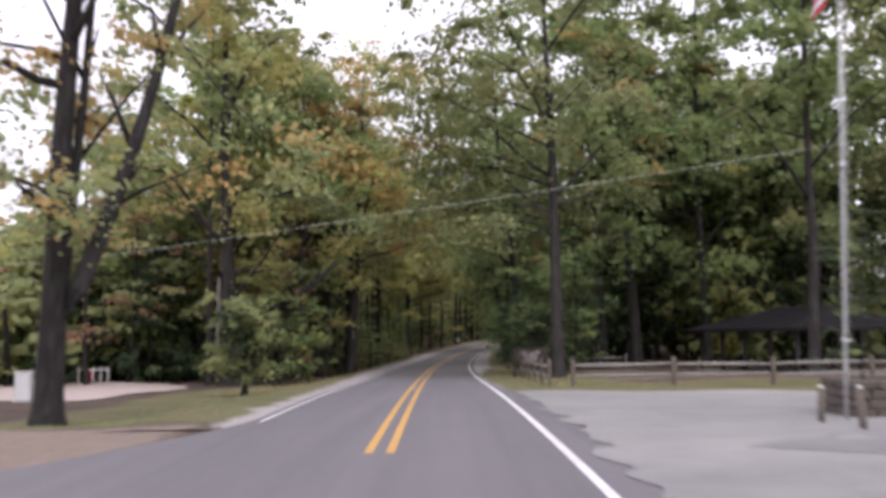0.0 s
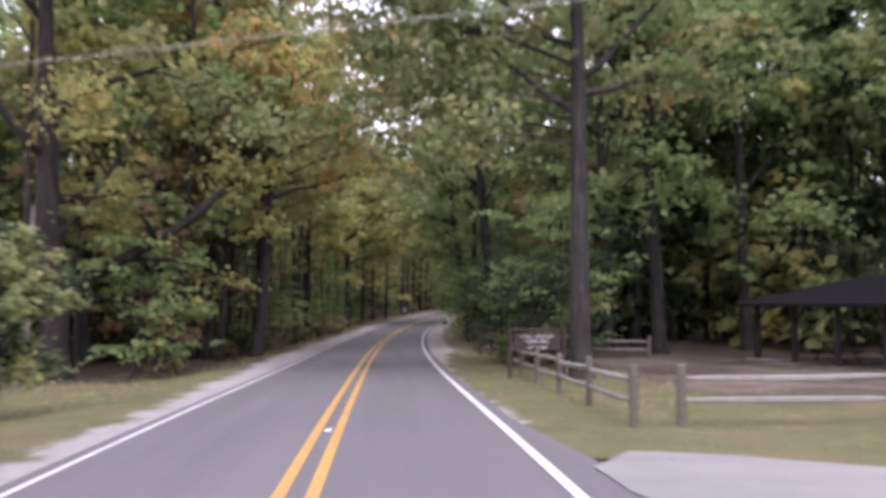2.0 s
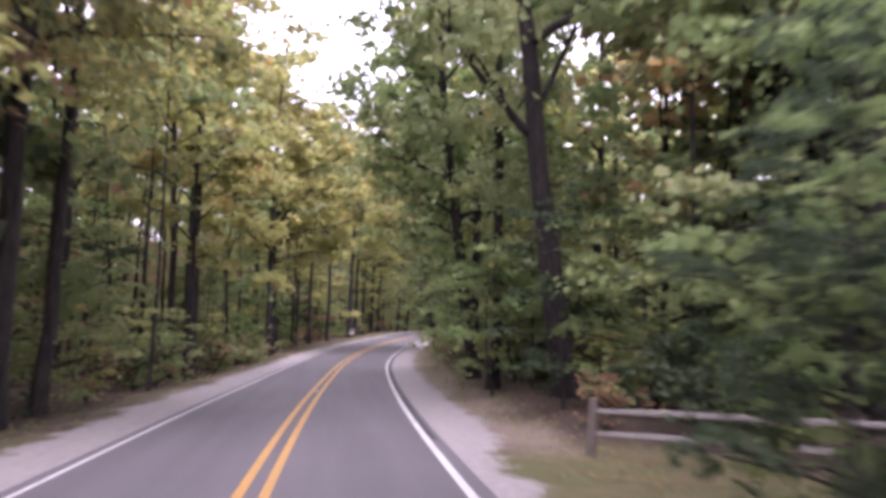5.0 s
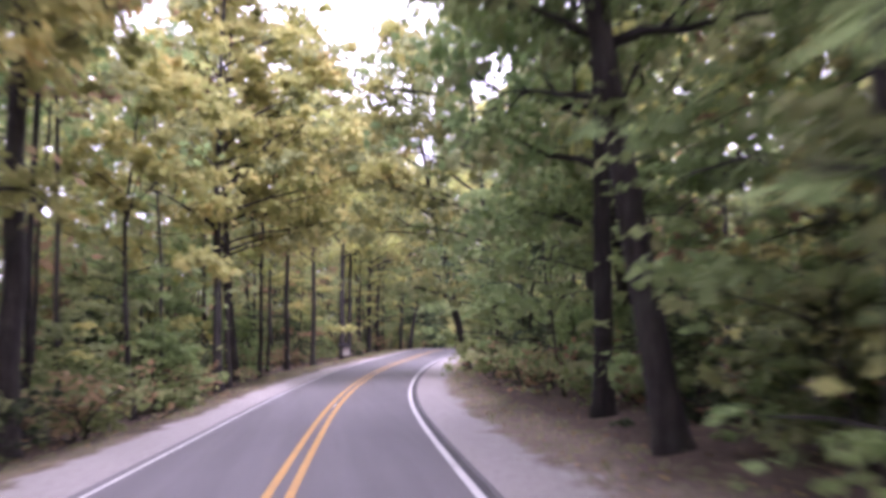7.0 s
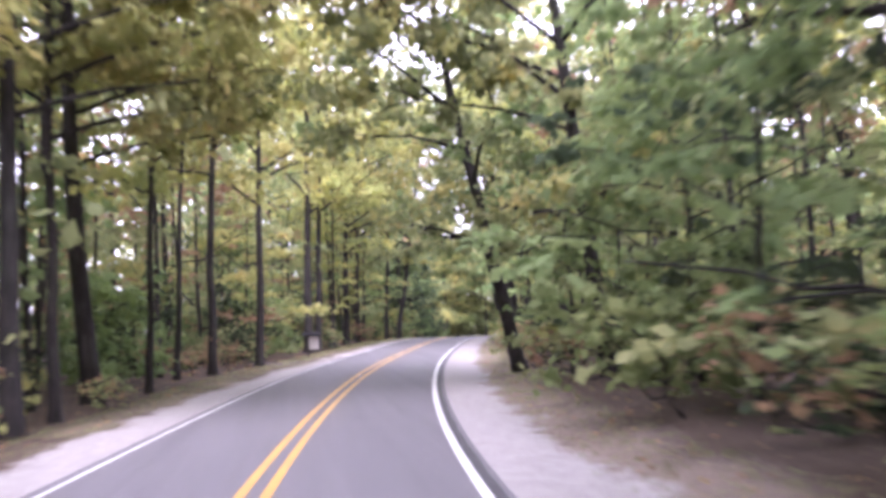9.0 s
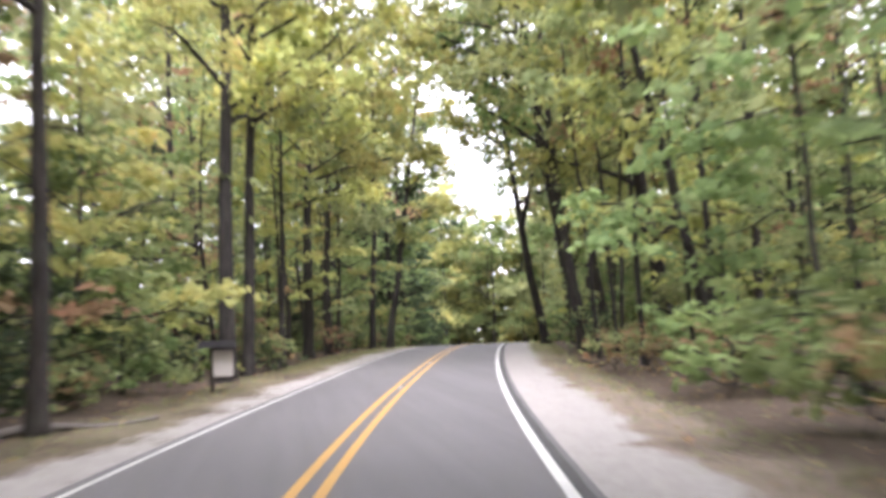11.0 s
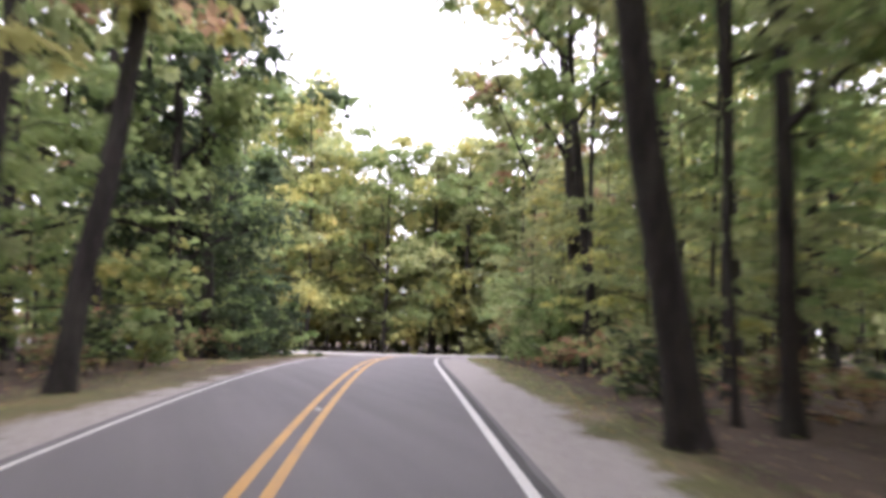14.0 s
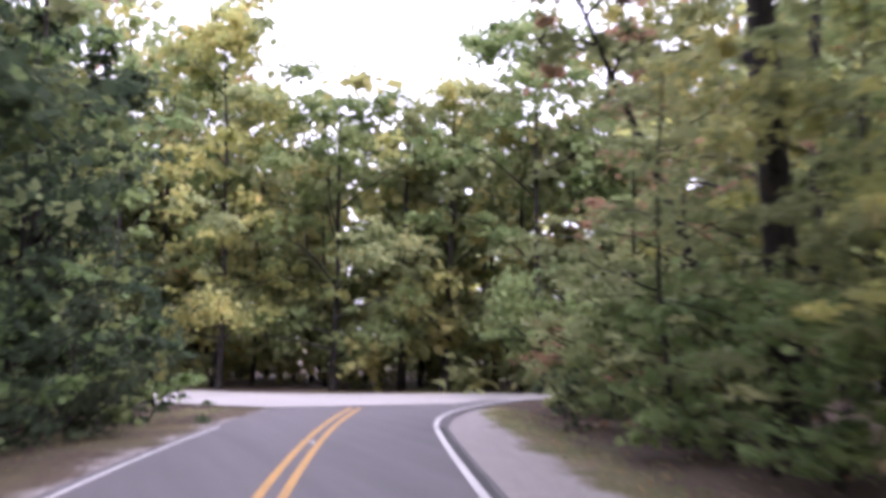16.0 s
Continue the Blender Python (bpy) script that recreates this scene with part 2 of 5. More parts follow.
G = {
    "green": leaf_material("green_leaves", [(0, (0.066, 0.096, 0.042)), (0.5, (0.104, 0.139, 0.056)), (1, (0.162, 0.192, 0.078))]),
    "olive": leaf_material("olive_leaves", [(0, (0.086, 0.106, 0.049)), (0.5, (0.133, 0.152, 0.071)), (0.85, (0.195, 0.202, 0.092)), (1, (0.25, 0.203, 0.094))]),
    "yellow": leaf_material("yellow_green_leaves", [(0, (0.118, 0.134, 0.047)), (0.5, (0.192, 0.198, 0.073)), (0.85, (0.268, 0.245, 0.089)), (1, (0.305, 0.214, 0.087))]),
    "orange": leaf_material("orange_leaves", [(0, (0.135, 0.12, 0.053)), (0.5, (0.21, 0.155, 0.068)), (0.8, (0.255, 0.15, 0.064)), (1, (0.23, 0.175, 0.08))]),
    "rust": leaf_material("rusty_leaves", [(0, (0.11, 0.088, 0.05)), (0.5, (0.165, 0.112, 0.066)), (1, (0.215, 0.125, 0.082))]),
    # evergreens; also stands in for deep shade in the rear woods
    "dark": leaf_material("evergreen_and_shaded_leaves", [(0, (0.019, 0.03, 0.017)), (0.6, (0.036, 0.05, 0.027)), (1, (0.06, 0.074, 0.04))]),
}
OLD_WOOD = grained("weathered_grey_wood", (0.11, 0.095, 0.09), (0.25, 0.225, 0.21), 2.0, 26, 0.9, 0.5, own=True)
RAIL_WOOD = grained("pale_weathered_rail", (0.17, 0.155, 0.145), (0.36, 0.335, 0.315), 2.0, 26, 0.9, 0.5, own=True)
POST_WOOD = grained("weathered_brown_wood", (0.075, 0.062, 0.052), (0.19, 0.16, 0.135), 2.0, 26, 0.9, 0.5, own=True)
BROWN_BOARD = grained("brown_painted_board", (0.025, 0.016, 0.014), (0.045, 0.028, 0.024), 3, 40, 0.7, 0.15)
DARK_TIMBER = grained("dark_stained_timber", (0.02, 0.017, 0.018), (0.045, 0.038, 0.038), 3, 30, 0.8, 0.3)
SHINGLE = grained("dark_roof_shingles", (0.016, 0.015, 0.017), (0.032, 0.03, 0.033), 1.5, 25, 0.9, 0.5)
SHINGLE.node_tree.nodes["Principled BSDF"].inputs["Specular IOR Level"].default_value = 0.1
LETTER = grained("white_lettering", (0.7, 0.7, 0.68), (0.82, 0.82, 0.8), 2, 30, 0.6, 0.05)
POLE_METAL = grained("brushed_aluminium", (0.5, 0.5, 0.5), (0.64, 0.64, 0.64), 2, 40, 0.4, 0.05, metal=0.8)
WHITE_METAL = grained("white_enamel", (0.62, 0.62, 0.62), (0.76, 0.76, 0.75), 2, 40, 0.5, 0.05)
STONE = grained("rough_brown_stone", (0.06, 0.048, 0.04), (0.16, 0.135, 0.115), 4, 30, 0.95, 0.6)
WIRE = grained("pale_cable", (0.5, 0.52, 0.48), (0.65, 0.66, 0.62), 2, 30, 0.5, 0.05)
RED_CLOTH = grained("red_cloth", (0.42, 0.03, 0.05), (0.55, 0.05, 0.08), 3, 60, 0.8, 0.1)
WHITE_CLOTH = grained("white_cloth", (0.68, 0.66, 0.68), (0.8, 0.78, 0.8), 3, 60, 0.8, 0.1)
BLUE_CLOTH = grained("navy_cloth", (0.02, 0.03, 0.11), (0.035, 0.045, 0.15), 3, 60, 0.8, 0.1)
PALE_PANEL = grained("pale_weathered_panel", (0.5, 0.47, 0.46), (0.64, 0.6, 0.59), 3, 40, 0.7, 0.1)
CONCRETE = grained("concrete", (0.32, 0.31, 0.3), (0.44, 0.43, 0.42), 1.5, 40, 0.9, 0.3)


# ---- mesh helpers ----
def mesh_of(name, verts, faces, mats, index=None, smooth=False):
    me = bpy.data.meshes.new(name)
    me.from_pydata([tuple(v) for v in verts], [], [tuple(f) for f in faces])
    for m in mats:
        me.materials.append(m)
    if index is not None:
        me.polygons.foreach_set("material_index", index)
    if smooth:
        me.polygons.foreach_set("use_smooth", [True] * len(me.polygons))
    me.update()
    return me


def part(name, bm, material, parent, label=""):
    """Links a bmesh as one mesh under a thing or a part."""
    me = bpy.data.meshes.new(name)
    bm.to_mesh(me)
    bm.free()
    me.materials.append(material)
    ob = new(name, me)
    ob.parent = parent
    return tagged(ob, label)


def part_mesh(name, me, parent, label=""):
    ob = new(name, me)
    ob.parent = parent
    return tagged(ob, label)


def root(name, m, label, category, group="", kind=""):
    ob = new(name)
    ob.empty_display_size = 0.2
    ob.matrix_world = m
    return tagged(ob, label, category, group, kind)


def box(bm, x0, x1, y0, y1, z0, z1, bevel=0.0, rng=None, wobble=0.0):
    made = bmesh.ops.create_cube(bm, size=1)["verts"]
    for v in made:
        v.co = Vector((x0 if v.co.x < 0 else x1, y0 if v.co.y < 0 else y1, z0 if v.co.z < 0 else z1))
        if rng is not None:
            v.co += Vector([rng.uniform(-wobble, wobble) for _ in range(3)])
    if bevel:
        edges = {e for v in made for e in v.link_edges}
        bmesh.ops.bevel(bm, geom=list(edges), offset=bevel, segments=1, affect="EDGES")
    return bm


def boxed(*args, **kw):
    return box(bmesh.new(), *args, **kw)


def tube_data(path, radii, sides, verts, faces):
    """A round tapered tube along a path, with closed ends."""
    path = np.asarray(path, float)
    base = len(verts)
    n = len(path)
    along = np.gradient(path, axis=0)
    along /= np.linalg.norm(along, axis=1)[:, None] + 1e-9
    ref = np.where(np.abs(along[:, 2:3]) > 0.9, np.array([[1.0, 0, 0]]), np.array([[0, 0, 1.0]]))
    u = np.cross(ref, along)
    u /= np.linalg.norm(u, axis=1)[:, None] + 1e-9
    w = np.cross(along, u)
    a = np.arange(sides) * 2 * math.pi / sides
    for k in range(n):
        ring = path[k] + radii[k] * (np.cos(a)[:, None] * u[k] + np.sin(a)[:, None] * w[k])
        verts.extend(ring.tolist())
    for k in range(n - 1):
        for j in range(sides):
            q = (j + 1) % sides
            faces.append((base + k * sides + j, base + k * sides + q, base + (k + 1) * sides + q, base + (k + 1) * sides + j))
    faces.append(tuple(base + j for j in reversed(range(sides))))
    faces.append(tuple(base + (n - 1) * sides + j for j in range(sides)))


def tube(name, path, radii, material, sides=8):
    v, f = [], []
    if isinstance(radii, (int, float)):
        radii = [radii] * len(path)
    tube_data(path, radii, sides, v, f)
    return mesh_of(name, v, f, [material], smooth=True)


def ribbon(name, ys, lo, hi, lift, material, steps=1, label="", jag=0.0, seed=0):
    """A strip along the road from the offset lo to the offset hi, with a worn edge if jag is given."""
    rng = random.Random(seed)
    verts, faces = [], []
    for y in ys:
        a, b = lo(y) if callable(lo) else lo, hi(y) if callable(hi) else hi
        if jag:
            sway = jag * (float(wave(y * 3.1 + seed * 7, y * 2.3)) + rng.uniform(-0.2, 0.2))
            if abs(b) > abs(a):
                b += sway
            else:
                a += sway
        for k in range(steps + 1):
            lat = a + (b - a) * k / steps
            x, yy = beside(y, lat)
            verts.append((x, yy, float(spline(CZ, yy)) + lift))
    w = steps + 1
    for i in range(len(ys) - 1):
        for k in range(steps):
            faces.append((i * w + k, i * w + k + 1, (i + 1) * w + k + 1, (i + 1) * w + k))
    ob = new(name, mesh_of(name, verts, faces, [material]))
    return tagged(ob, label, kind="structure")


# ---- the ground: one sheet to the horizon ----
def lines_of(near_lo, near_hi, step, far_lo, far_hi):
    mids = list(np.arange(near_lo, near_hi + 0.01, step))
    lo, hi, d = [near_lo], [near_hi], step
    while lo[-1] > far_lo:
        d *= 1.35
        lo.append(lo[-1] - d)
    d = step
    while hi[-1] < far_hi:
        d *= 1.35
        hi.append(hi[-1] + d)
    return np.array(sorted(lo[1:]) + mids + hi[1:])


def shoulder_width(lat, Y):
    """How far from the road's middle the gravel reaches on either side."""
    right = HALF + 0.12 * soft(Y, 29, 34) + 1.38 * soft(Y, 47, 74)
    left = HALF + 0.6 + 0.75 * soft(Y, 34, 62) - 0.25 * soft(Y, 118, 130) - 0.65 * soft(Y, 178, 192)
    return np.where(lat > 0, right, left * soft(Y, 14, 18)) + 0.26 * wave(Y * 2.9, Y * 1.3 + np.sign(lat) * 5) + 0.12 * np.sin(Y * 4.1 + np.sin(Y * 1.7) * 2 + lat)


def set_cover(me, X, Y):
    """Grass, bare soil and gravel over the ground, as weights on its points."""
    lat = lateral(X, Y)
    n = wave(X * 2.1, Y * 1.7) * 0.25
    # less grass far left, so brown litter stands in for tree shade
    verge = (1 - soft(np.abs(lat), 4.6, 6.2)) * (0.5 + 0.25 * soft(Y, 150, 172) + n) * np.where(lat > 0, 1.0, 1 - 0.45 * soft(Y, 178, 192))
    lawn_left = soft(-lat, 2.4, 3.4) * (1 - soft(-lat, 9, 12)) * (1 - soft(Y, 46, 54)) * soft(Y, 17, 20)
    lawn_right = soft(lat, 2.4, 3.2) * (1 - soft(lat, 7, 10)) * (1 - soft(Y, 60, 70)) * soft(Y, 26, 28)
    lawn_strip = soft(Y, 27, 29) * (1 - soft(Y, 36, 41)) * soft(X, 2, 4) * (1 - soft(X, 40, 50))
    grass = np.clip(np.maximum.reduce([verge, lawn_left * (0.95 + n), lawn_right * (0.9 + n), lawn_strip * (0.75 + n)]), 0, 1)
    clearing = soft(Y, 36, 41) * (1 - soft(Y, 58, 66)) * soft(X, 5, 8) * (1 - soft(X, 30, 40)) * (0.46 + 1.2 * n)
    tan = soft(np.abs(lat), 2.8, 3.6) * (1 - soft(np.abs(lat), 4.6, 6.9)) * soft(Y, 58, 68) * (1 - 0.5 * soft(Y, 150, 175)) * (0.72 + n) * np.where(lat > 0, 1.0, 0.6 - 0.2 * soft(Y, 185, 198))
    dirt = soft(-lat, 3, 4) * (1 - soft(Y, 17, 20)) * (1 - soft(-lat, 10, 14)) * 0.7
    bare = np.clip(np.maximum.reduce([clearing, dirt, tan]), 0, 1)
    wide = shoulder_width(lat, Y)
    # left gravel thinned past y 120: darker soil imitates the shade there
    gravel = (1 - soft(np.abs(lat), wide - 0.6, wide + 0.85)) * (Y < 222) * np.where(lat > 0, 1.0, 1 - 0.3 * soft(Y, 120, 140))
    for name, values in (("grass", grass), ("bare", bare), ("gravel", gravel)):
        at = me.attributes.new(name, "FLOAT", "POINT")
        at.data.foreach_set("value", values.ravel().astype(np.float32))


def build_ground():
    xs, ys = lines_of(-26, 54, 1.0, -2200, 2200), lines_of(-6, 246, 1.2, -2200, 2400)
    X, Y = np.meshgrid(xs, ys)
    Z = ground_z(X, Y)
    lat = lateral(X, Y)
    # under the paved road and its shoulders the sheet lies a little lower
    Z = Z - 0.05 * (1 - soft(np.abs(lat), 2.4, 3.4)) * (Y < 230)
    verts = np.stack([X.ravel(), Y.ravel(), Z.ravel()], 1)
    w = len(xs)
    i = np.arange((len(ys) - 1) * (w - 1))
    a = (i // (w - 1)) * w + i % (w - 1)
    faces = np.stack([a, a + 1, a + 1 + w, a + w], 1)
    me = mesh_of("ground", verts.tolist(), faces.tolist(), [SOIL], smooth=True)
    set_cover(me, X, Y)
    tagged(new("ground", me), "woodland ground with leaf litter, grass and bare soil", kind="structure")


build_ground()

# ---- road, shoulders, markings ----
YS = list(np.arange(-40, 225.1, 1.0))


def left_edge(y):
    """The asphalt flares to a side turning near the start."""
    return -HALF - 0.22 - 2.6 * max(0.0, min(1.0, (19 - y) / 9)) ** 1.5 - 3.5 * max(0.0, min(1.0, (9 - y) / 10))


def right_edge(y):
    return HALF + (0.75 if y < 28 else 0.75 - 0.45 * min(1.0, (y - 28) / 6))


ribbon("road", YS, left_edge, right_edge, 0.0, ASPHALT, 8, "worn grey asphalt park road with two narrow lanes")

def shoulder(side, y0, y1):
    """A gravel strip from under the asphalt's edge out into the grass and litter, finely cut."""
    ys, lats = np.arange(y0, y1, 0.5), np.linspace(HALF + 0.05, HALF + 3.2, 11)
    pts = np.array([beside(y, side * a) for y in ys for a in lats])
    f = np.tile(np.linspace(0, 1, 11), len(ys))
    rough = 0.012 * wave(pts[:, 0] * 9, pts[:, 1] * 8) * np.sin(f * math.pi)
    Z = (spline(CZ, pts[:, 1]) - 0.016) * (1 - f) + (ground_z(pts[:, 0], pts[:, 1]) - 0.015) * f + 0.03 * np.sin(f * math.pi) + rough
    w = len(lats)
    quads = [(i * w + k, i * w + k + 1, (i + 1) * w + k + 1, (i + 1) * w + k) for i in range(len(ys) - 1) for k in range(w - 1)]
    me = mesh_of("shoulder", np.column_stack([pts, Z]).tolist(), quads if side > 0 else [q[::-1] for q in quads], [SOIL], smooth=True)
    set_cover(me, pts[:, 0], pts[:, 1])
    tagged(new("shoulder", me), "pale gravel shoulder along the asphalt running out into grass", kind="structure")


shoulder(-1, 17, 214)
shoulder(1, 29.5, 209)


def stripe(name, y0, y1, lo, hi, mat, label):
    return ribbon(name, list(np.arange(y0, y1 + 0.01, 1.0)), lo, hi, 0.006, mat, 1, label)


stripe("edge_line", 18.4, 210, -HALF - 0.04, -HALF + 0.04, WHITE_PAINT, "white painted edge line on the asphalt")
stripe("edge_line", -30, 209, HALF - 0.065, HALF + 0.065, WHITE_PAINT, "white painted edge line on the asphalt")
stripe("centre_line", 13.3, 219, -0.22, -0.09, YELLOW_PAINT, "yellow painted centre line on the asphalt")
stripe("centre_line", 13.3, 219, 0.09, 0.22, YELLOW_PAINT, "yellow painted centre line on the asphalt")


ribbon("asphalt_edge", list(np.arange(66, 212.1, 1.0)), HALF + 0.07, HALF + 0.21, 0.004, DARK_EDGE, 1, "dark strip along the road's edge", 0.03, 8)


def patch(name, outline, lift, material, label, jag=0.25, seed=0):
    """A flat area that follows the ground, with a slightly ragged edge."""
    rng = random.Random(seed)
    pts = []
    for (ax, ay), (bx, by) in zip(outline, outline[1:] + outline[:1]):
        n = max(2, int(math.hypot(bx - ax, by - ay) / 0.7))
        for k in range(n):
            f = k / n
            pts.append((ax + (bx - ax) * f + rng.uniform(-jag, jag) * 0.5, ay + (by - ay) * f + rng.uniform(-jag, jag) * 0.5))
    bm = bmesh.new()
    edge = [bm.verts.new((x, y, 0)) for x, y in pts]
    f = bm.faces.new(edge)
    bmesh.ops.triangulate(bm, faces=[f])
    x0, x1 = min(p[0] for p in pts), max(p[0] for p in pts)
    y0, y1 = min(p[1] for p in pts), max(p[1] for p in pts)
    for axis, lo, hi in (((1, 0, 0), x0, x1), ((0, 1, 0), y0, y1)):
        c = math.ceil(lo) + 0.4
        while c < hi:
            bmesh.ops.bisect_plane(bm, geom=bm.verts[:] + bm.edges[:] + bm.faces[:], plane_co=Vector(axis) * c, plane_no=axis)
            c += 1.6
    for v in bm.verts:
        v.co.z = gz(v.co.x, v.co.y) + lift
    bmesh.ops.recalc_face_normals(bm, faces=bm.faces[:])
    me = bpy.data.meshes.new(name)
    bm.to_mesh(me)
    bm.free()
    me.materials.append(material)
    return tagged(new(name, me), label, kind="structure")


patch("parking_area", [(2.3, -20), (2.3, 29.6), (3.4, 30.2), (6.0, 28.7), (9.0, 28.4), (13.5, 27.6), (34, 27.2), (34, -20)], 0.045, LOT,
      "worn pale grey parking area beside the road", 0.65, 3)
patch("paving_patch", [(4.3, 13.5), (5.2, 13.1), (6.2, 12.7), (8.5, 13.0), (10.5, 13.4), (10.8, 15.0), (7.8, 15.5), (5.7, 14.9)], 0.052, DARK_PAVING, "darker patch of paving before the planter", 0.5, 9)
patch("gravel_lot", [(-36, 31), (-17, 33), (-13.6, 35), (-12.4, 40), (-12.7, 46), (-13.8, 51), (-16, 54), (-36, 55.5)], 0.05, SANDY_LOT,
      "pinkish gravel lot beyond the lawn", 0.3, 4)
patch("crossing_road", [(-7.3, 257.8), (5.8, 243.9), (15.6, 233.7), (21.2, 223.4), (23.7, 219.3), (31.0, 220.1), (33.3, 223.0), (40.1, 223.5), (54.8, 225.5), (73.0, 232.9), (70.9, 239.7), (53.8, 232.3), (41.4, 230.0), (29.1, 232.0), (20.2, 237.8), (9.3, 249.4), (-2.6, 263.3)], 0.06, CROSS,
      "pale concrete road crossing at the junction", 0.2, 5)


# the mouth of the road widens to the crossing road
MOUTH = [np.array(beside(209, HALF)), np.array(beside(219.5, HALF)), np.array((38.0, 225.2))]


def mouth(q, off=0.0):
    a, b, c = MOUTH
    p = a * (1 - q) ** 2 + b * 2 * q * (1 - q) + c * q * q
    d = (b - a) * (1 - q) + (c - b) * q
    d = d / np.linalg.norm(d)
    return p[0] + d[1] * off, p[1] - d[0] * off


patch("road_mouth", [beside(208.9, 2.0)] + [mouth(q, 0.3) for q in (0, 0.2, 0.4, 0.6, 0.8, 0.95)] + [beside(223, 2.0)], 0.05, ASPHALT, "worn asphalt widening at the junction", 0.06, 6)
edge_v, edge_f = [], []
for k in range(25):
    for off in (-0.06, 0.06):
        x, y = mouth(k / 24, off)
        edge_v.append((x, y, gz(x, y) + (0.04 if k < 1 else 0.075)))
    if k:
        edge_f.append((2 * k - 2, 2 * k - 1, 2 * k + 1, 2 * k))
tagged(new("edge_line", mesh_of("edge_line", edge_v, edge_f, [WHITE_PAINT])), "white painted edge line curving into the crossing road", kind="structure")


# ---- trees ----
def leaves_mesh(name, centres, normals, rng, size, tilt, materials, pick=None):
    """Many small folded leaves, each an island of its own, facing about the way of its normal."""
    n = len(centres)
    up = normals + rng.normal(0, tilt, (n, 3))
    up /= np.linalg.norm(up, axis=1)[:, None]
    d = rng.normal(0, 1, (n, 3)) + np.array([0, 0, -0.4])
    d -= up * np.sum(up * d, 1)[:, None]
    d /= np.linalg.norm(d, axis=1)[:, None]
    s = np.cross(up, d)
    L = size * rng.uniform(0.6, 1.3, n)
    W = L * rng.uniform(0.32, 0.5, n)
    mid_ = centres + d * (L * 0.05)[:, None] - up * (W * 0.25)[:, None]
    v = np.empty((n, 4, 3), np.float32)
    v[:, 0] = centres - d * (L * 0.5)[:, None]
    v[:, 1] = mid_ + s * W[:, None]
    v[:, 2] = centres + d * (L * 0.5)[:, None] - np.array([0, 0, 1]) * (L * 0.1)[:, None]
    v[:, 3] = mid_ - s * W[:, None]
    me = bpy.data.meshes.new(name)
    me.vertices.add(4 * n)
    me.vertices.foreach_set("co", v.ravel())
    me.loops.add(4 * n)
    me.loops.foreach_set("vertex_index", np.arange(4 * n, dtype=np.int32))
    me.polygons.add(n)
    me.polygons.foreach_set("loop_start", np.arange(0, 4 * n, 4, dtype=np.int32))
    me.polygons.foreach_set("loop_total", np.full(n, 4, np.int32))
    for m in materials:
        me.materials.append(m)
    if pick is not None:
        me.polygons.foreach_set("material_index", pick.astype(np.int32))
    me.update(calc_edges=True)
    return me


def clumps(rng, hubs, radius, n, flat, core=0.07):
    """Leaves in rounded, drooping clumps: most on the outside, a few large ones within. Places, normals, sizes, clump of each."""
    bulk = rng.uniform(0.5, 1.4, len(hubs))
    who = rng.choice(len(hubs), n, p=bulk ** 2 / np.sum(bulk ** 2))
    u = rng.normal(0, 1, (n, 3))
    u /= np.linalg.norm(u, axis=1)[:, None]
    u[:, 2] = np.where(rng.random(n) < 0.6, np.abs(u[:, 2]), u[:, 2])
    within = rng.random(n) < core
    out = np.where(within, rng.uniform(0, 0.5, n), np.abs(rng.normal(0.8, 0.4, n)))
    a = radius * bulk[who]
    c = hubs[who] + u * (out * a)[:, None] * np.array([1, 1, flat])
    c[:, 2] -= 0.22 * a * (u[:, 0] ** 2 + u[:, 1] ** 2) * out ** 2
    return c, u * np.array([0.55, 0.55, 0.35]) + np.array([0, 0, 0.5]), np.where(within, 1.6, 1.0), who


def trunk_path(rng, H, lean, wobble=0.25):
    zs = np.array([-0.3, 0.0, 0.35, 1.0, 2.2, 4.0, 6.5, 9.5, 13, 17, 22, 27, 33])
    zs = np.append(zs[zs < H * 0.95], H * 0.97)
    bend = rng.normal(0, wobble, 2)
    t = zs / H
    x = lean[0] * t + bend[0] * np.sin(t * 3.1) + rng.normal(0, 0.04, len(zs)) * (t > 0.08)
    y = lean[1] * t + bend[1] * np.sin(t * 2.7) + rng.normal(0, 0.04, len(zs)) * (t > 0.08)
    return np.stack([x, y, zs], 1), t


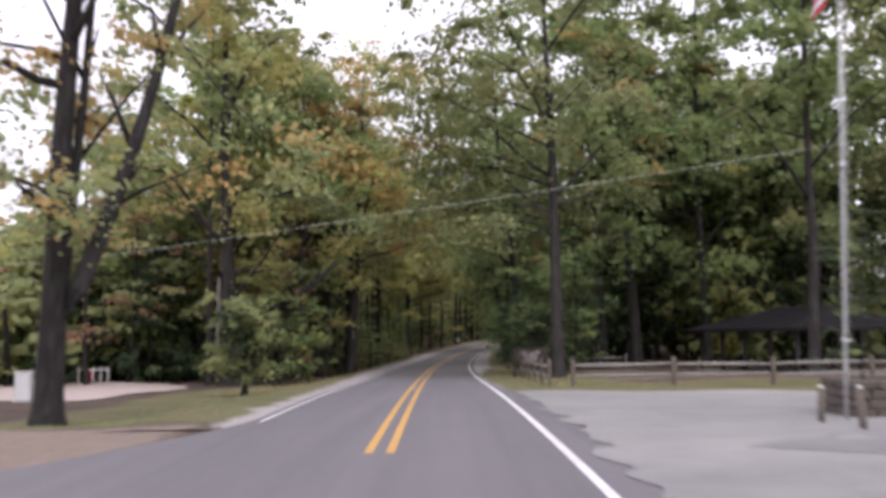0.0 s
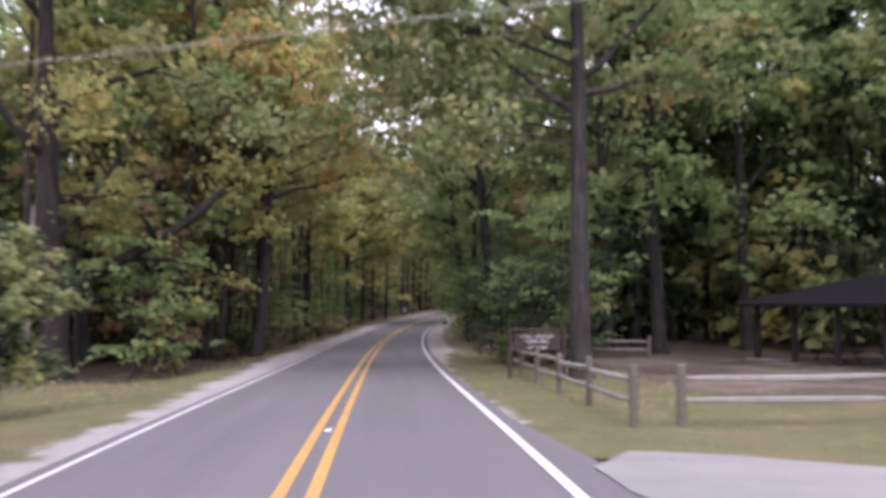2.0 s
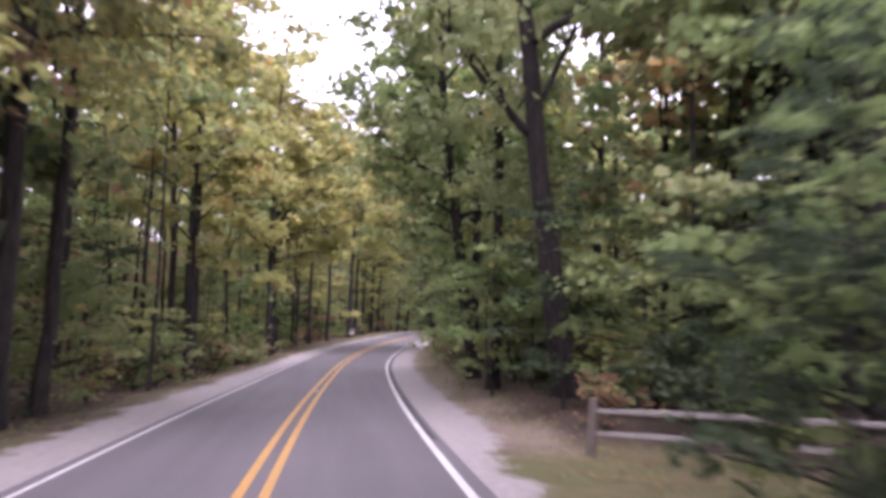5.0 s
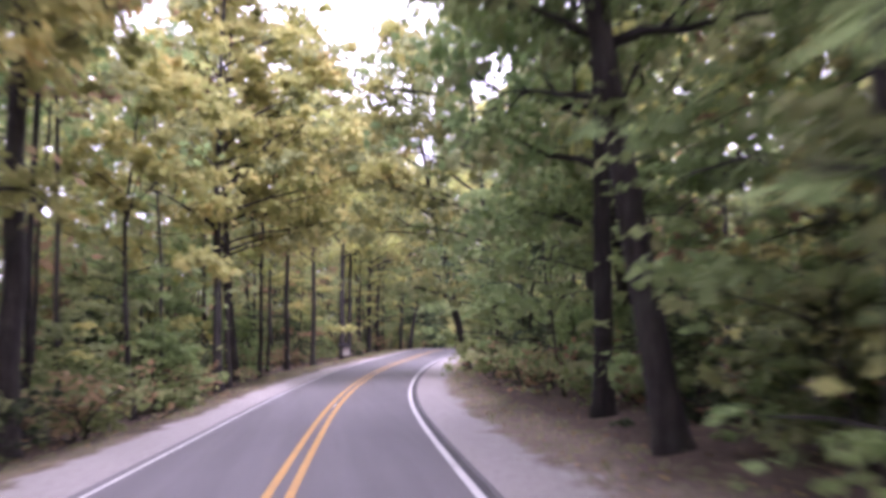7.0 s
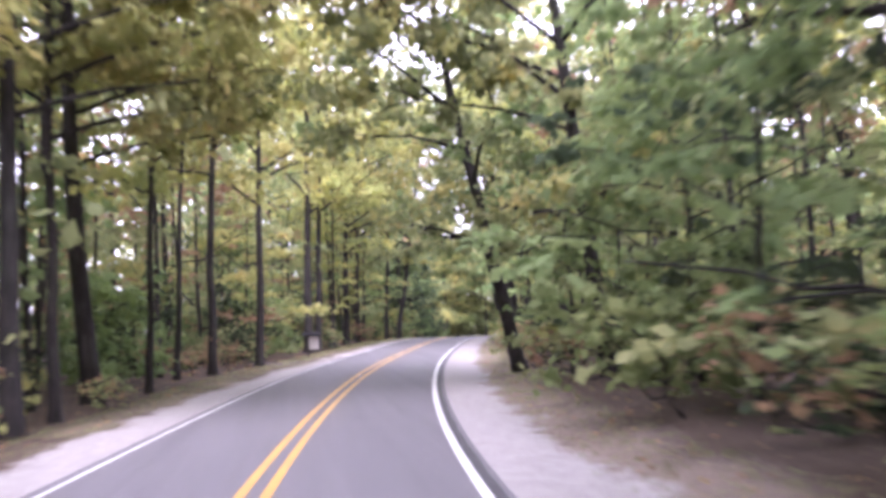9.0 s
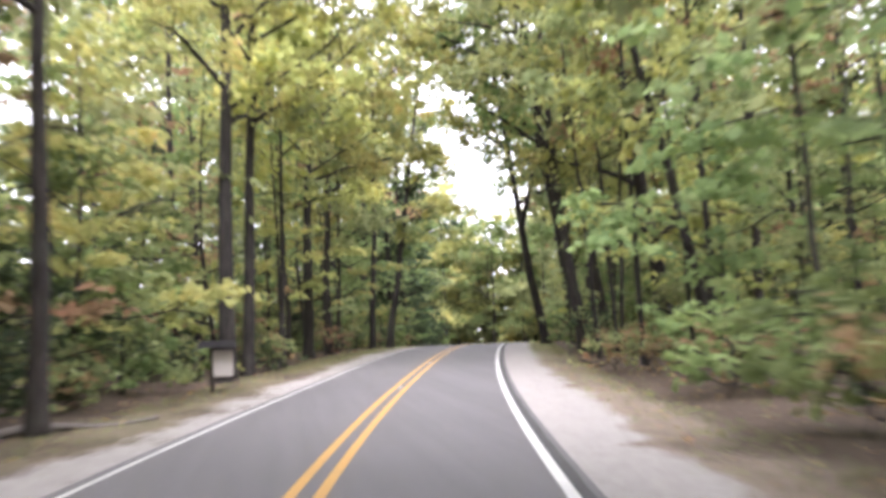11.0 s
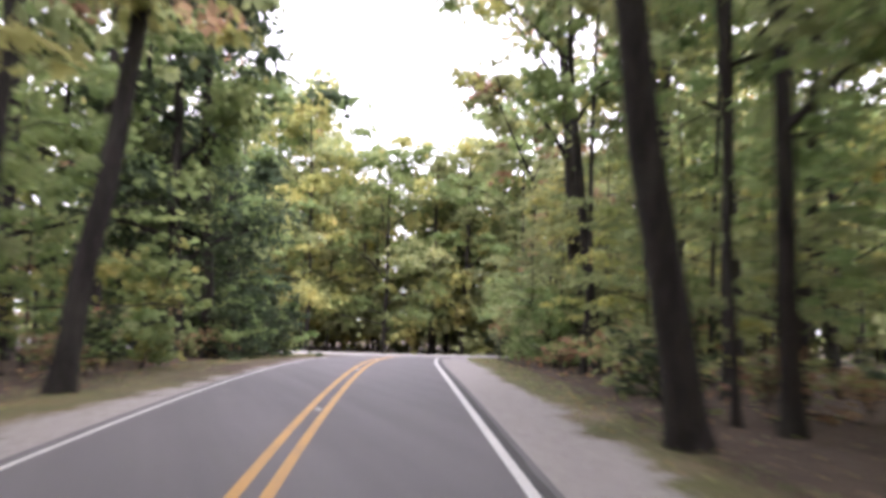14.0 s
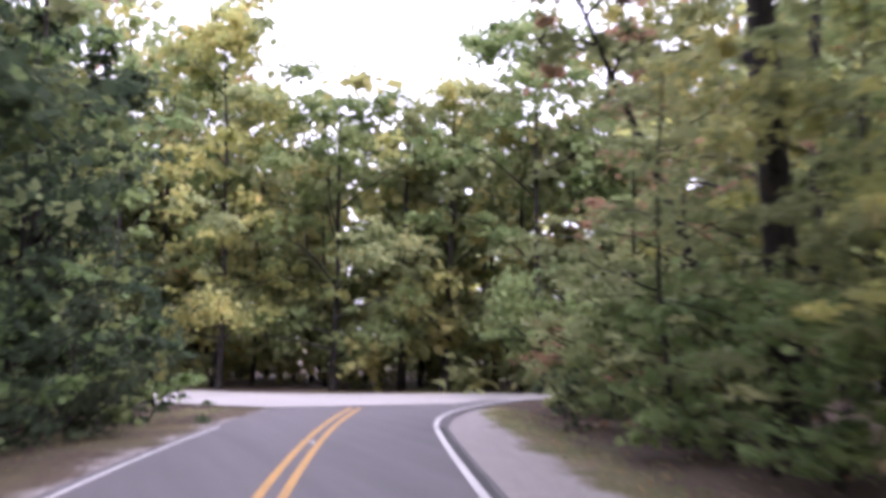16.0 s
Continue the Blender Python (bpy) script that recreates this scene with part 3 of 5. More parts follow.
def tree_meshes(seed, H=22.0, r=0.25, lean=(0, 0), base=6.0, crown=4.5, leaves=4200, leaf=0.28, flat=0.55, limbs=9, tone="olive", bark=None, second=None, spread=0.55, fork=0.0, low=0, split=False, lift=(0.3, 0.9), arms=(), per=2, plate=0.135, core=0.07):
    """Trunk, limbs and crown of a broad-leaved tree whose foot is the origin."""
    rng = np.random.default_rng(seed)
    path, t = trunk_path(rng, H, lean)
    flare = np.where(path[:, 2] < 0.2, 1.32, np.where(path[:, 2] < 0.6, 1.1, 1.0))
    radii = r * flare * (1 - 0.82 * np.clip(t, 0, 1) ** 0.9)
    v, f = [], []
    tube_data(path, radii, 9 if r > 0.2 else 7, v, f)
    bark = bark or BARK
    made, tips = [], []

    def grow(pts, r0, twigs):
        lv, lf = ([], []) if split else (v, f)
        tube_data(pts, np.linspace(r0, 0.015 if r0 < 0.2 else 0.4 * r0, len(pts)), 4 if r0 < 0.06 else 6, lv, lf)
        reach = float(np.linalg.norm(pts[-1] - pts[0]))
        for w in twigs:
            tip = pts[w] + rng.normal(0, 0.3 * reach * spread, 3) * np.array([1, 1, 0.5])
            if w > 2 and split:
                tube_data(np.stack([pts[w - 1], (pts[w - 1] + tip) / 2 + (0, 0, 0.15), tip]), [r0 * 0.4, r0 * 0.25, 0.01], 3, lv, lf)
            tips.append(tip)
        if split:
            made.append(mesh_of("limb", lv, lf, [bark], smooth=True))

    def foot(z0):
        return np.array([np.interp(z0, path[:, 2], path[:, j]) for j in range(3)])
    az = rng.uniform(0, 6.28)
    q = np.linspace(0, 1, 6)
    if fork:
        k = foot(fork)
        a = rng.uniform(0, 6.28)
        end = k + np.array([math.cos(a) * crown * 0.45, math.sin(a) * crown * 0.45, (H - fork) * 0.85])
        grow(k + (end - k) * q[:, None] + np.array([math.cos(a), math.sin(a), 0]) * 0.6 * np.sin(q * 3.14)[:, None], r * 0.62, (3, 4, 4, 5, 5))
    for z0, dx, dy, dz, ra in arms:
        k = foot(z0)
        grow(k + np.stack([dx * q, dy * q, dz * q ** 1.5 + 0.3 * np.sin(q * 5)], 1), ra, (2, 3, 4, 5, 5))
    for i in range(limbs + low):
        az += 2.4 + rng.normal(0, 0.4)
        f_ = (i + 0.5) / limbs if i < limbs else rng.uniform(-0.35, 0.0)
        z0 = base + (H * 0.9 - base) * f_ ** 1.1 if f_ > 0 else base * (1 + f_)
        reach = crown * (1.0 - 0.4 * max(0, f_) ** 2) * rng.uniform(0.7, 1.15) * (0.75 if f_ < 0 else 1)
        rise = reach * rng.uniform(*lift) * (1 if f_ > 0.15 else 0.4)
        k = foot(z0)
        side = rng.normal(0, 0.25)
        d = np.array([math.cos(az), math.sin(az)])
        pts = np.stack([k[0] + reach * (d[0] * q - d[1] * side * q * q), k[1] + reach * (d[1] * q + d[0] * side * q * q), z0 + rise * np.sin(q * 1.5) + rng.normal(0, 0.06, 6) * (q > 0)], 1)
        grow(pts, max(0.02, r * 0.42 * (1 - 0.7 * max(0, f_))), (2, 3, 4, 5, 5))
    for k in range(9):
        tips.append(path[-1] + rng.normal(0, crown * 0.27, 3) * np.array([1, 1, 0.7]))
    tips = np.array(tips)
    # a clump of leaves round each twig end
    hubs = np.repeat(tips, per, 0) + rng.normal(0, 1, (len(tips) * per, 3)) * crown * 0.13 * np.array([1, 1, 0.7])
    c, normals, big, who = clumps(rng, hubs, crown * plate * 1.3, leaves, flat, core)
    c[:, 2] = np.maximum(c[:, 2], 0.2)
    # the low leaves, in the shade, are small
    fine = 0.62 + 0.38 * np.clip((c[:, 2] - 2) / 9, 0, 1) if H > 12 else 1.0
    mats = [G[tone]] + ([G[second]] if second else [])
    pick = (rng.random(len(hubs)) < 0.25)[who].astype(int) if second else None
    trunk = mesh_of("trunk", v, f, [bark], smooth=True)
    return trunk, leaves_mesh("crown", c, normals, rng, leaf * big * fine, 0.4, mats, pick), made


TONE_WORDS = {"green": "green", "olive": "olive green", "yellow": "yellow green", "orange": "orange brown", "rust": "rust red", "dark": "dark green"}


def tree(x, y, seed, name="tree", label="", group="woodland trees", **kw):
    ob = root(name, pose(x, y, gz(x, y), 0, 0, 0), label or "tall woodland tree with %s autumn leaves beside the road" % TONE_WORDS[kw.get("tone", "olive")], "tree", group)
    trunk, crown, limbs = tree_meshes(seed, split=True, **kw)
    part_mesh("trunk", trunk, ob)
    part_mesh("crown", crown, ob)
    for me in limbs:
        part_mesh("limb", me, ob)
    return ob


# trees that stand alone or mark the way: x, y, trunk radius, height, and the rest
NAMED = [
    # lawn, clearing and the first bend
    (-9.5, 22.6, dict(r=0.36, H=21, lean=(1.0, 0.4), base=7.0, crown=4.8, limbs=11, arms=((2.2, 3.0, 0.2, 9.5, 0.27), (2.0, 0.6, 0.5, 9.5, 0.2), (11.0, 4.6, 0.3, -3.6, 0.06), (5.5, -3.4, -0.6, 1.2, 0.08), (9.0, -4.5, 0.5, 1.0, 0.07)), tone="olive", second="orange", leaves=10000, leaf=0.23, low=2)),
    (-11.4, 51.2, dict(r=0.52, H=22, lean=(-0.6, 0), arms=((2.8, 5.6, 0.6, 4.2, 0.3), (4.6, 3.2, -0.4, 5.0, 0.16)), base=5.5, crown=6.2, tone="yellow", second="olive", leaves=12000, leaf=0.26)),
    (-9.4, 60.4, dict(r=0.27, H=20, lean=(0.3, 0), base=5.5, crown=5.0, tone="green", second="olive", leaves=8500, leaf=0.28)),
    (-7.1, 69.3, dict(r=0.3, H=22, lean=(0.2, 0), base=6.5, crown=6.0, tone="yellow", second="olive", leaves=7500, leaf=0.26)),
    (-7.5, 73.9, dict(r=0.24, H=21, lean=(0.4, 0.5), base=6.0, crown=4.0, tone="olive", second="orange")),
    (-6.1, 89.8, dict(r=0.14, H=14, lean=(0, 0), base=5.0, crown=3.0, tone="yellow")),
    (-6.2, 63.2, dict(r=0.28, H=21, lean=(0.8, 0), base=7.0, crown=5.0, tone="orange", second="yellow", leaves=12000, leaf=0.27, arms=((9.5, 5.6, 0.0, 3.0, 0.07), (11.5, 6.2, -1.0, 3.0, 0.07), (8.4, 5.0, 1.0, 3.0, 0.06), (13.0, 5.0, 0.4, 3.0, 0.06)))),
    (-8.0, 63.7, dict(r=0.15, H=15, lean=(0.2, 0), base=5.0, crown=3.2, tone="yellow", leaves=2600)),
    (-9.8, 65.9, dict(r=0.18, H=14, lean=(0, 0), base=4.0, crown=3.2, tone="rust", second="orange", leaves=2500)),
    (5.65, 46.0, dict(bark=GREY_BARK, r=0.33, H=25, lean=(-0.6, 0.3), base=8.0, crown=7.0, tone="olive", second="green", leaves=17000, leaf=0.3, arms=((8.0, -6.0, 2.0, 7.0, 0.12), (10.0, -5.0, 5.0, 7.0, 0.1), (9.0, 4.5, 2.0, 6.0, 0.12), (9.5, -6.6, 0.0, 2.6, 0.08), (11.5, -6.2, -1.5, 3.2, 0.08), (13.0, -4.5, 1.0, 2.5, 0.1), (8.2, -6.2, -0.8, 0.4, 0.04), (9.0, -5.8, 1.2, 0.3, 0.04), (10.2, -6.4, 0.4, 0.4, 0.04), (7.0, -6.6, 0.5, 0.7, 0.05), (7.8, -7.2, 1.6, 1.4, 0.05), (7.4, -5.4, 2.6, 1.0, 0.05)))),
    (18.3, 46.2, dict(r=0.3, H=24, lean=(0.3, 0), base=6.5, crown=5.5, tone="green", second="olive", leaves=8000, leaf=0.36)),
    (13.2, 63.4, dict(r=0.37, H=23, lean=(-1.2, 0.0), base=7.0, crown=5.5, tone="green", second="orange", leaves=5200)),
    # second stretch, right
    (6.6, 73.8, dict(r=0.38, H=25, lean=(-2.4, 0.4), arms=((7.2, -3.2, 0.2, 4.6, 0.16), (8.0, 1.8, 0.4, 5.0, 0.12)), base=9.5, crown=5.6, leaves=8000, tone="olive", second="green")),
    (5.5, 79.3, dict(r=0.22, H=22, lean=(-0.8, 0), base=7.0, crown=4.0, tone="olive", low=2)),
    (5.9, 86.0, dict(r=0.28, H=23, lean=(-2.6, 0), base=7.5, crown=4.5, tone="green", second="olive", low=2)),
    (6.8, 92.6, dict(r=0.25, H=24, lean=(-0.4, 0), base=6.5, crown=4.6, tone="green", second="yellow", low=2)),
    (9.5, 98.1, dict(r=0.3, H=23, lean=(-0.9, 0), base=6.0, crown=4.6, tone="green", low=3)),
    (11.1, 107.3, dict(r=0.3, H=23, lean=(-0.6, 0), base=6.5, crown=4.5, tone="green", low=3)),
    (9.7, 118.7, dict(r=0.24, H=22, lean=(-2.0, 0), base=5.5, crown=4.6, tone="olive", second="yellow", leaves=8500, low=2)),
    (8.9, 125.6, dict(r=0.25, H=20, arms=((7.6, -4.6, 0.6, 1.3, 0.08),), lean=(-3.4, 0.6), base=4.5, crown=3.6, tone="olive", second="green", leaves=6000, low=3)),
    # second stretch, left
    (-6.5, 93.6, dict(r=0.31, H=24, lean=(0.3, 0), base=8.5, crown=4.6, tone="yellow", second="olive")),
    (-7.5, 94.6, dict(r=0.22, H=23, lean=(-0.6, 0), base=9.0, crown=4.0, tone="yellow", second="orange")),
    (-5.7, 103.6, dict(r=0.12, H=12, lean=(0.2, 0), base=4.5, crown=2.6, tone="yellow", leaves=2600)),
    (-4.2, 115.1, dict(r=0.24, H=22, lean=(0.3, 0), base=7.0, crown=4.0, tone="yellow", second="olive")),
    (-4.0, 117.7, dict(r=0.16, H=20, lean=(-0.3, 0), base=7.0, crown=3.4, tone="yellow")),
    (-4.1, 122.2, dict(r=0.29, H=23, lean=(0.2, 0), base=8.0, crown=4.4, tone="yellow", second="olive")),
    (-3.0, 124.8, dict(r=0.13, H=15, lean=(0.2, 0), base=6.0, crown=3.0, tone="yellow", leaves=3000)),
    (-1.8, 132.9, dict(r=0.19, H=20, lean=(1.2, 0), base=7.5, crown=3.4, tone="yellow")),
    (-0.2, 138.7, dict(r=0.2, H=20, lean=(0, 0), base=7.0, crown=3.4, tone="yellow")),
    (2.2, 153.3, dict(r=0.3, H=23, lean=(0.2, 0), base=8.0, crown=4.2, tone="yellow", second="olive")),
    (2.8, 154.8, dict(r=0.23, H=22, lean=(0.5, 0), base=8.5, crown=3.8, tone="yellow")),
    (4.0, 159.8, dict(r=0.13, H=15, lean=(0.2, 0), base=6.0, crown=3.0, tone="yellow", leaves=3000)),
    (5.2, 166.8, dict(r=0.27, H=23, lean=(0.3, 0), base=8.0, crown=4.2, tone="yellow", second="olive")),
    (6.4, 171.3, dict(r=0.23, H=23, lean=(1.1, 0), base=8.0, crown=4.0, tone="yellow", second="olive")),
    (7.1, 175.7, dict(r=0.14, H=15, lean=(0, 0), base=6.0, crown=3.0, tone="olive", leaves=3000)),
    (9.7, 181.9, dict(r=0.22, H=22, lean=(0.6, 0), base=7.5, crown=3.6, tone="yellow", second="olive")),
    (11.0, 183.7, dict(r=0.26, H=21, lean=(3.0, 0.6), base=8.0, crown=3.6, tone="yellow", second="olive")),
    (13.6, 202.8, dict(r=0.3, H=23, lean=(-0.6, 0), base=5.5, crown=4.8, tone="dark", second="green", low=3, leaves=7500)),
    (14.9, 203.5, dict(r=0.3, H=23, lean=(-0.4, 0), base=6.5, crown=4.2, tone="green", second="dark", low=3, leaves=6500)),
    # third stretch, right
    (19.6, 175.9, dict(r=0.29, H=23, lean=(-3.2, 0.4), base=8.0, crown=4.5, fork=7.0, tone="green", second="olive")),
    (18.8, 165.7, dict(r=0.34, H=24, lean=(-3.2, 0), base=8.5, crown=4.8, tone="yellow", second="olive")),
    (16.8, 160.3, dict(r=0.22, H=24, lean=(-1.3, 0.3), base=8.0, crown=4.6, fork=7.5, tone="olive", second="yellow")),
    (18.3, 150.6, dict(r=0.22, H=21, lean=(-4.8, 0.3), base=6.0, crown=4.2, low=1, tone="yellow", second="olive")),
    (20.2, 158.8, dict(r=0.38, H=24, lean=(-2.0, 0), base=6.5, crown=4.8, low=2, tone="yellow", second="olive")),
    (22.1, 177.0, dict(r=0.2, H=20, lean=(-0.8, 0), base=6.0, crown=3.6, tone="green", low=2)),
    (22.9, 174.8, dict(r=0.18, H=20, lean=(-0.3, 0), base=6.0, crown=3.6, tone="olive", low=2)),
    (19.6, 164.6, dict(r=0.27, H=24, lean=(-3.2, 0), base=9.0, crown=4.2, tone="green", second="yellow")),
    (24.1, 175.2, dict(r=0.29, H=23, lean=(-0.6, 0), base=7.0, crown=4.4, tone="green", second="olive")),
    (24.8, 182.6, dict(r=0.17, H=20, lean=(-0.5, 0), base=7.0, crown=3.4, tone="green")),
    (26.6, 182.6, dict(r=0.19, H=21, lean=(0.2, 0), base=7.0, crown=3.6, tone="green")),
    (27.9, 186.6, dict(r=0.17, H=21, lean=(-1.2, 0), base=7.0, crown=3.6, tone="green", second="yellow")),
    (26.8, 192.8, dict(r=0.2, H=21, lean=(-1.6, 0), base=7.5, crown=3.6, tone="green")),
    (29.0, 191.3, dict(r=0.29, H=23, lean=(-2.4, 0), base=8.0, crown=4.0, tone="olive")),
    (29.4, 199.9, dict(r=0.36, H=22, lean=(-2.0, 0), base=6.5, crown=4.4, tone="yellow", second="olive", low=1)),
    (31.1, 196.2, dict(r=0.26, H=23, lean=(-0.4, 0), base=8.0, crown=4.0, tone="olive")),
    (-9.0, 65.9, dict(r=0.25, H=21, lean=(0.3, 0), base=5.5, crown=5.0, tone="orange", second="olive", leaves=7000, leaf=0.27)),
    (-13.5, 61.0, dict(r=0.3, H=22, lean=(0, 0), base=4.5, crown=5.0, tone="yellow", second="olive", leaves=7000, leaf=0.48)),
    (-19.5, 62.4, dict(r=0.3, H=12.5, lean=(0, 0), base=4.5, crown=6.5, tone="olive", second="yellow", leaves=6500, leaf=0.48)),
    (-26.0, 62.4, dict(r=0.3, H=10, lean=(0, 0), base=3.0, crown=5.5, tone="olive", second="orange", leaves=6000, leaf=0.48)),
    (11.5, 66.5, dict(r=0.3, H=28, lean=(-1.0, 0), base=6.5, crown=7.0, tone="green", second="olive", leaves=7000, leaf=0.48)),
    (19.0, 67.0, dict(r=0.34, H=28, lean=(0, 0), base=5.5, crown=7.5, tone="green", second="olive", leaves=7000, leaf=0.48)),
    (27.0, 67.5, dict(r=0.34, H=28, lean=(0, 0), base=5.0, crown=7.5, tone="green", second="olive", leaves=8500, leaf=0.5)),
    (31.0, 57.5, dict(r=0.34, H=26, lean=(0, 0), base=5.0, crown=7.5, tone="olive", second="green", leaves=8500, leaf=0.5)),
    (38.0, 49.4, dict(r=0.34, H=25, lean=(0, 0), base=4.5, crown=7.5, tone="green", second="yellow", leaves=8500, leaf=0.5)),
    (14.0, 70.8, dict(r=0.3, H=27, lean=(0, 0), base=6.0, crown=6.5, tone="olive", second="green", leaves=6000, leaf=0.48)),
    (11.2, 208.5, dict(r=0.26, H=21, lean=(0.5, 0), base=3.5, crown=4.6, tone="dark", second="green", leaves=6500, leaf=0.38, low=3)),
    (12.4, 213.5, dict(r=0.24, H=19, lean=(0.6, 0), base=3.0, crown=4.2, tone="green", second="olive", leaves=6500, leaf=0.38, low=3)),
    (16.0, 215.6, dict(r=0.2, H=15, lean=(0.2, 0), base=2.0, crown=3.0, tone="dark", second="green", leaves=6000, leaf=0.3, low=3)),
    (16.6, 220.4, dict(r=0.18, H=13, lean=(0.2, 0), base=1.8, crown=2.8, tone="dark", second="green", leaves=5500, leaf=0.3, low=3)),
    (34.6, 207.4, dict(r=0.17, H=14, lean=(-6.6, 0.4), base=8.0, crown=2.6, limbs=6, tone="olive", second="rust", leaves=2400)),
]
# the wood's edge beyond the junction
for k in range(11):
    s = -27 + 5.8 * k
    d = 9.0 + 4.0 * (k * 7 % 3) / 2
    NAMED.append((27.8 + 0.85 * s + 0.53 * d, 225.8 - 0.53 * s + 0.85 * d, dict(
        r=0.2 + 0.03 * (k % 3), H=16.5 + 1.2 * (k * 5 % 4), lean=(0.4 * (k % 3 - 1), 0), base=2.6 + k % 2, crown=5.0, low=4, limbs=12, leaves=9500, leaf=0.36,
        tone=("green", "olive", "green", "yellow")[k % 4], second=("olive", "green", "yellow", "green")[(k + 1) % 4])))
for n, (x, y, kw) in enumerate(NAMED):
    near = kw["H"] >= 20 and abs(float(lateral(x, y))) < 9.5
    if near and (100 if x < 4 else 80) < y < 168:
        # boughs that reach over the lanes; before the bend they leave a gap of sky
        to = (-1 if float(lateral(x, y)) > 0 else 1) * (0.55 if y < 112 else 1)
        kw["arms"] = tuple(kw.get("arms", ())) + ((9.0, 4.2 * to, 1.5 - n % 4, 3.6, 0.09), (12.0, 5.4 * to, n % 3 - 1.5, 3.4, 0.09), (15.0, 4.6 * to, 1.0 - n % 3, 3.0, 0.08))
        kw["leaves"] = kw.get("leaves", 4200) + (1300 if y < 130 else 500)
        kw["leaf"] = 0.34 if y < 130 else 0.3
        if (84 if to < 0 else 112) < y < 130 and y != 125.6:
            kw["arms"] += ((6.6, 5.0 * to, 1.0, 1.8, 0.08), (8.0, 5.8 * to, -0.8, 2.2, 0.08), (10.5, 6.2 * to, 0.6, 2.0, 0.08))
            kw["leaves"] += 1500
        # extra high boughs, mostly out of view, added to shade the lanes
        if y > 112 and to < 0:
            kw["arms"] += ((14.0, 6.8 * to, n % 4 - 1.5, 1.6, 0.09), (16.0, 6.0 * to, 1.5 - n % 4, 2.0, 0.09))
            kw["leaves"] += 1000
    if x > 21 and 170 < y < 190:
        kw["leaves"] = 2400
    kw.setdefault("leaf", 0.33)
    tree(x, y, 100 + n, **kw)

# ---- woodland on both sides: a few grown trees and saplings, repeated ----
rnd = random.Random(7)
CANOPY, SAPLING, SHRUB = [], [], []
for k, (tone, second) in enumerate((("olive", "yellow"), ("green", "olive"), ("yellow", "olive"), ("green", None), ("olive", "orange"), ("green", "yellow"), ("yellow", "green"), ("olive", "rust"))):
    CANOPY.append((tone, tree_meshes(300 + k, H=22 + 1.5 * (k % 4), r=0.15 + 0.03 * (k % 4), lean=(0.5 * (k % 3 - 1), 0.3), base=4.5 + k % 3, crown=5.4, leaves=1850, leaf=0.5, tone=tone, second=second, limbs=8, low=1)))
for k, (tone, second) in enumerate((("green", None), ("olive", "yellow"), ("green", "olive"), ("yellow", None), ("dark", "green"), ("green", "yellow"), ("olive", None), ("rust", "olive"))):
    SAPLING.append((tone, tree_meshes(400 + k, H=6.0 + 0.7 * k, r=0.05 + 0.008 * k, lean=(0.3, 0.1), base=1.2, crown=2.9, leaves=1500, leaf=0.25, core=0.0, flat=0.22, limbs=9, spread=0.7, tone=tone, second=second, plate=0.15, per=1, lift=(0.1, 0.6), split=True)))
for k, (tone, second) in enumerate((("green", None), ("dark", None), ("olive", "rust"), ("green", "yellow"))):
    SHRUB.append((tone, tree_meshes(500 + k, H=1.8 + 0.3 * k, r=0.03, lean=(0.1, 0), base=0.25, crown=1.3, leaves=750, leaf=0.21, flat=0.5, limbs=8, spread=0.9, tone=tone, second=second)))


# thin, drawn-up trees that carry leaves at the top alone
SLENDER = []
for k, (tone, second) in enumerate((("yellow", "olive"), ("olive", None), ("green", "yellow"), ("olive", "rust"))):
    SLENDER.append((tone, tree_meshes(700 + k, H=15.0 + 1.2 * k, r=0.085 + 0.013 * k, lean=(0.9 * (k % 3 - 1), 0.4), base=7.5 + 0.6 * k, crown=2.6, leaves=900, leaf=0.34, tone=tone, second=second, limbs=6)))

BUSH = []
for k, (tone, second) in enumerate((("dark", "green"), ("green", None), ("olive", "green"), ("yellow", "green"))):
    BUSH.append((tone, tree_meshes(600 + k, H=2.9, r=0.06, base=0.35, crown=1.8, leaves=1400, leaf=0.22, flat=0.5, limbs=10, tone=tone, second=second, spread=0.6, low=3, per=1)))


# knee-high undergrowth of the wood's edge
BRUSH = []
for k, (tone, second) in enumerate((("olive", "rust"), ("rust", "olive"), ("green", "olive"), ("dark", "olive"))):
    BRUSH.append((tone, tree_meshes(800 + k, H=0.9 + 0.12 * k, r=0.018, base=0.12, crown=0.85, leaves=330, leaf=0.15, core=0.0, flat=0.6, limbs=7, tone=tone, second=second, spread=1.0)))


def planted(name, kinds, which, x, y, turn, size, label, category, group):
    tone, meshes = kinds[which % len(kinds)]
    # nothing hangs into the lanes
    if kinds is not CANOPY and kinds is not SLENDER and y < 216:
        size = min(size, max(0.3, (abs(float(lateral(x, y))) - 2.3) / (3.7 if kinds is SAPLING else 2.4 if kinds is BUSH else 1.7)))
    ob = root(name, pose(x, y, gz(x, y) - 0.03, 0, 0, turn) @ Matrix.Diagonal((size, size, size, 1)), label % TONE_WORDS[tone] if "%s" in label else label, category, group)
    part_mesh("trunk" if category == "tree" else "stem", meshes[0], ob)
    part_mesh("crown", meshes[1], ob)
    for me in meshes[2]:
        part_mesh("limb", me, ob)
    return ob


taken = [(x, y) for x, y, _ in NAMED]


def free(x, y, gap):
    return all((x - a) ** 2 + (y - b) ** 2 > gap * gap for a, b in taken)


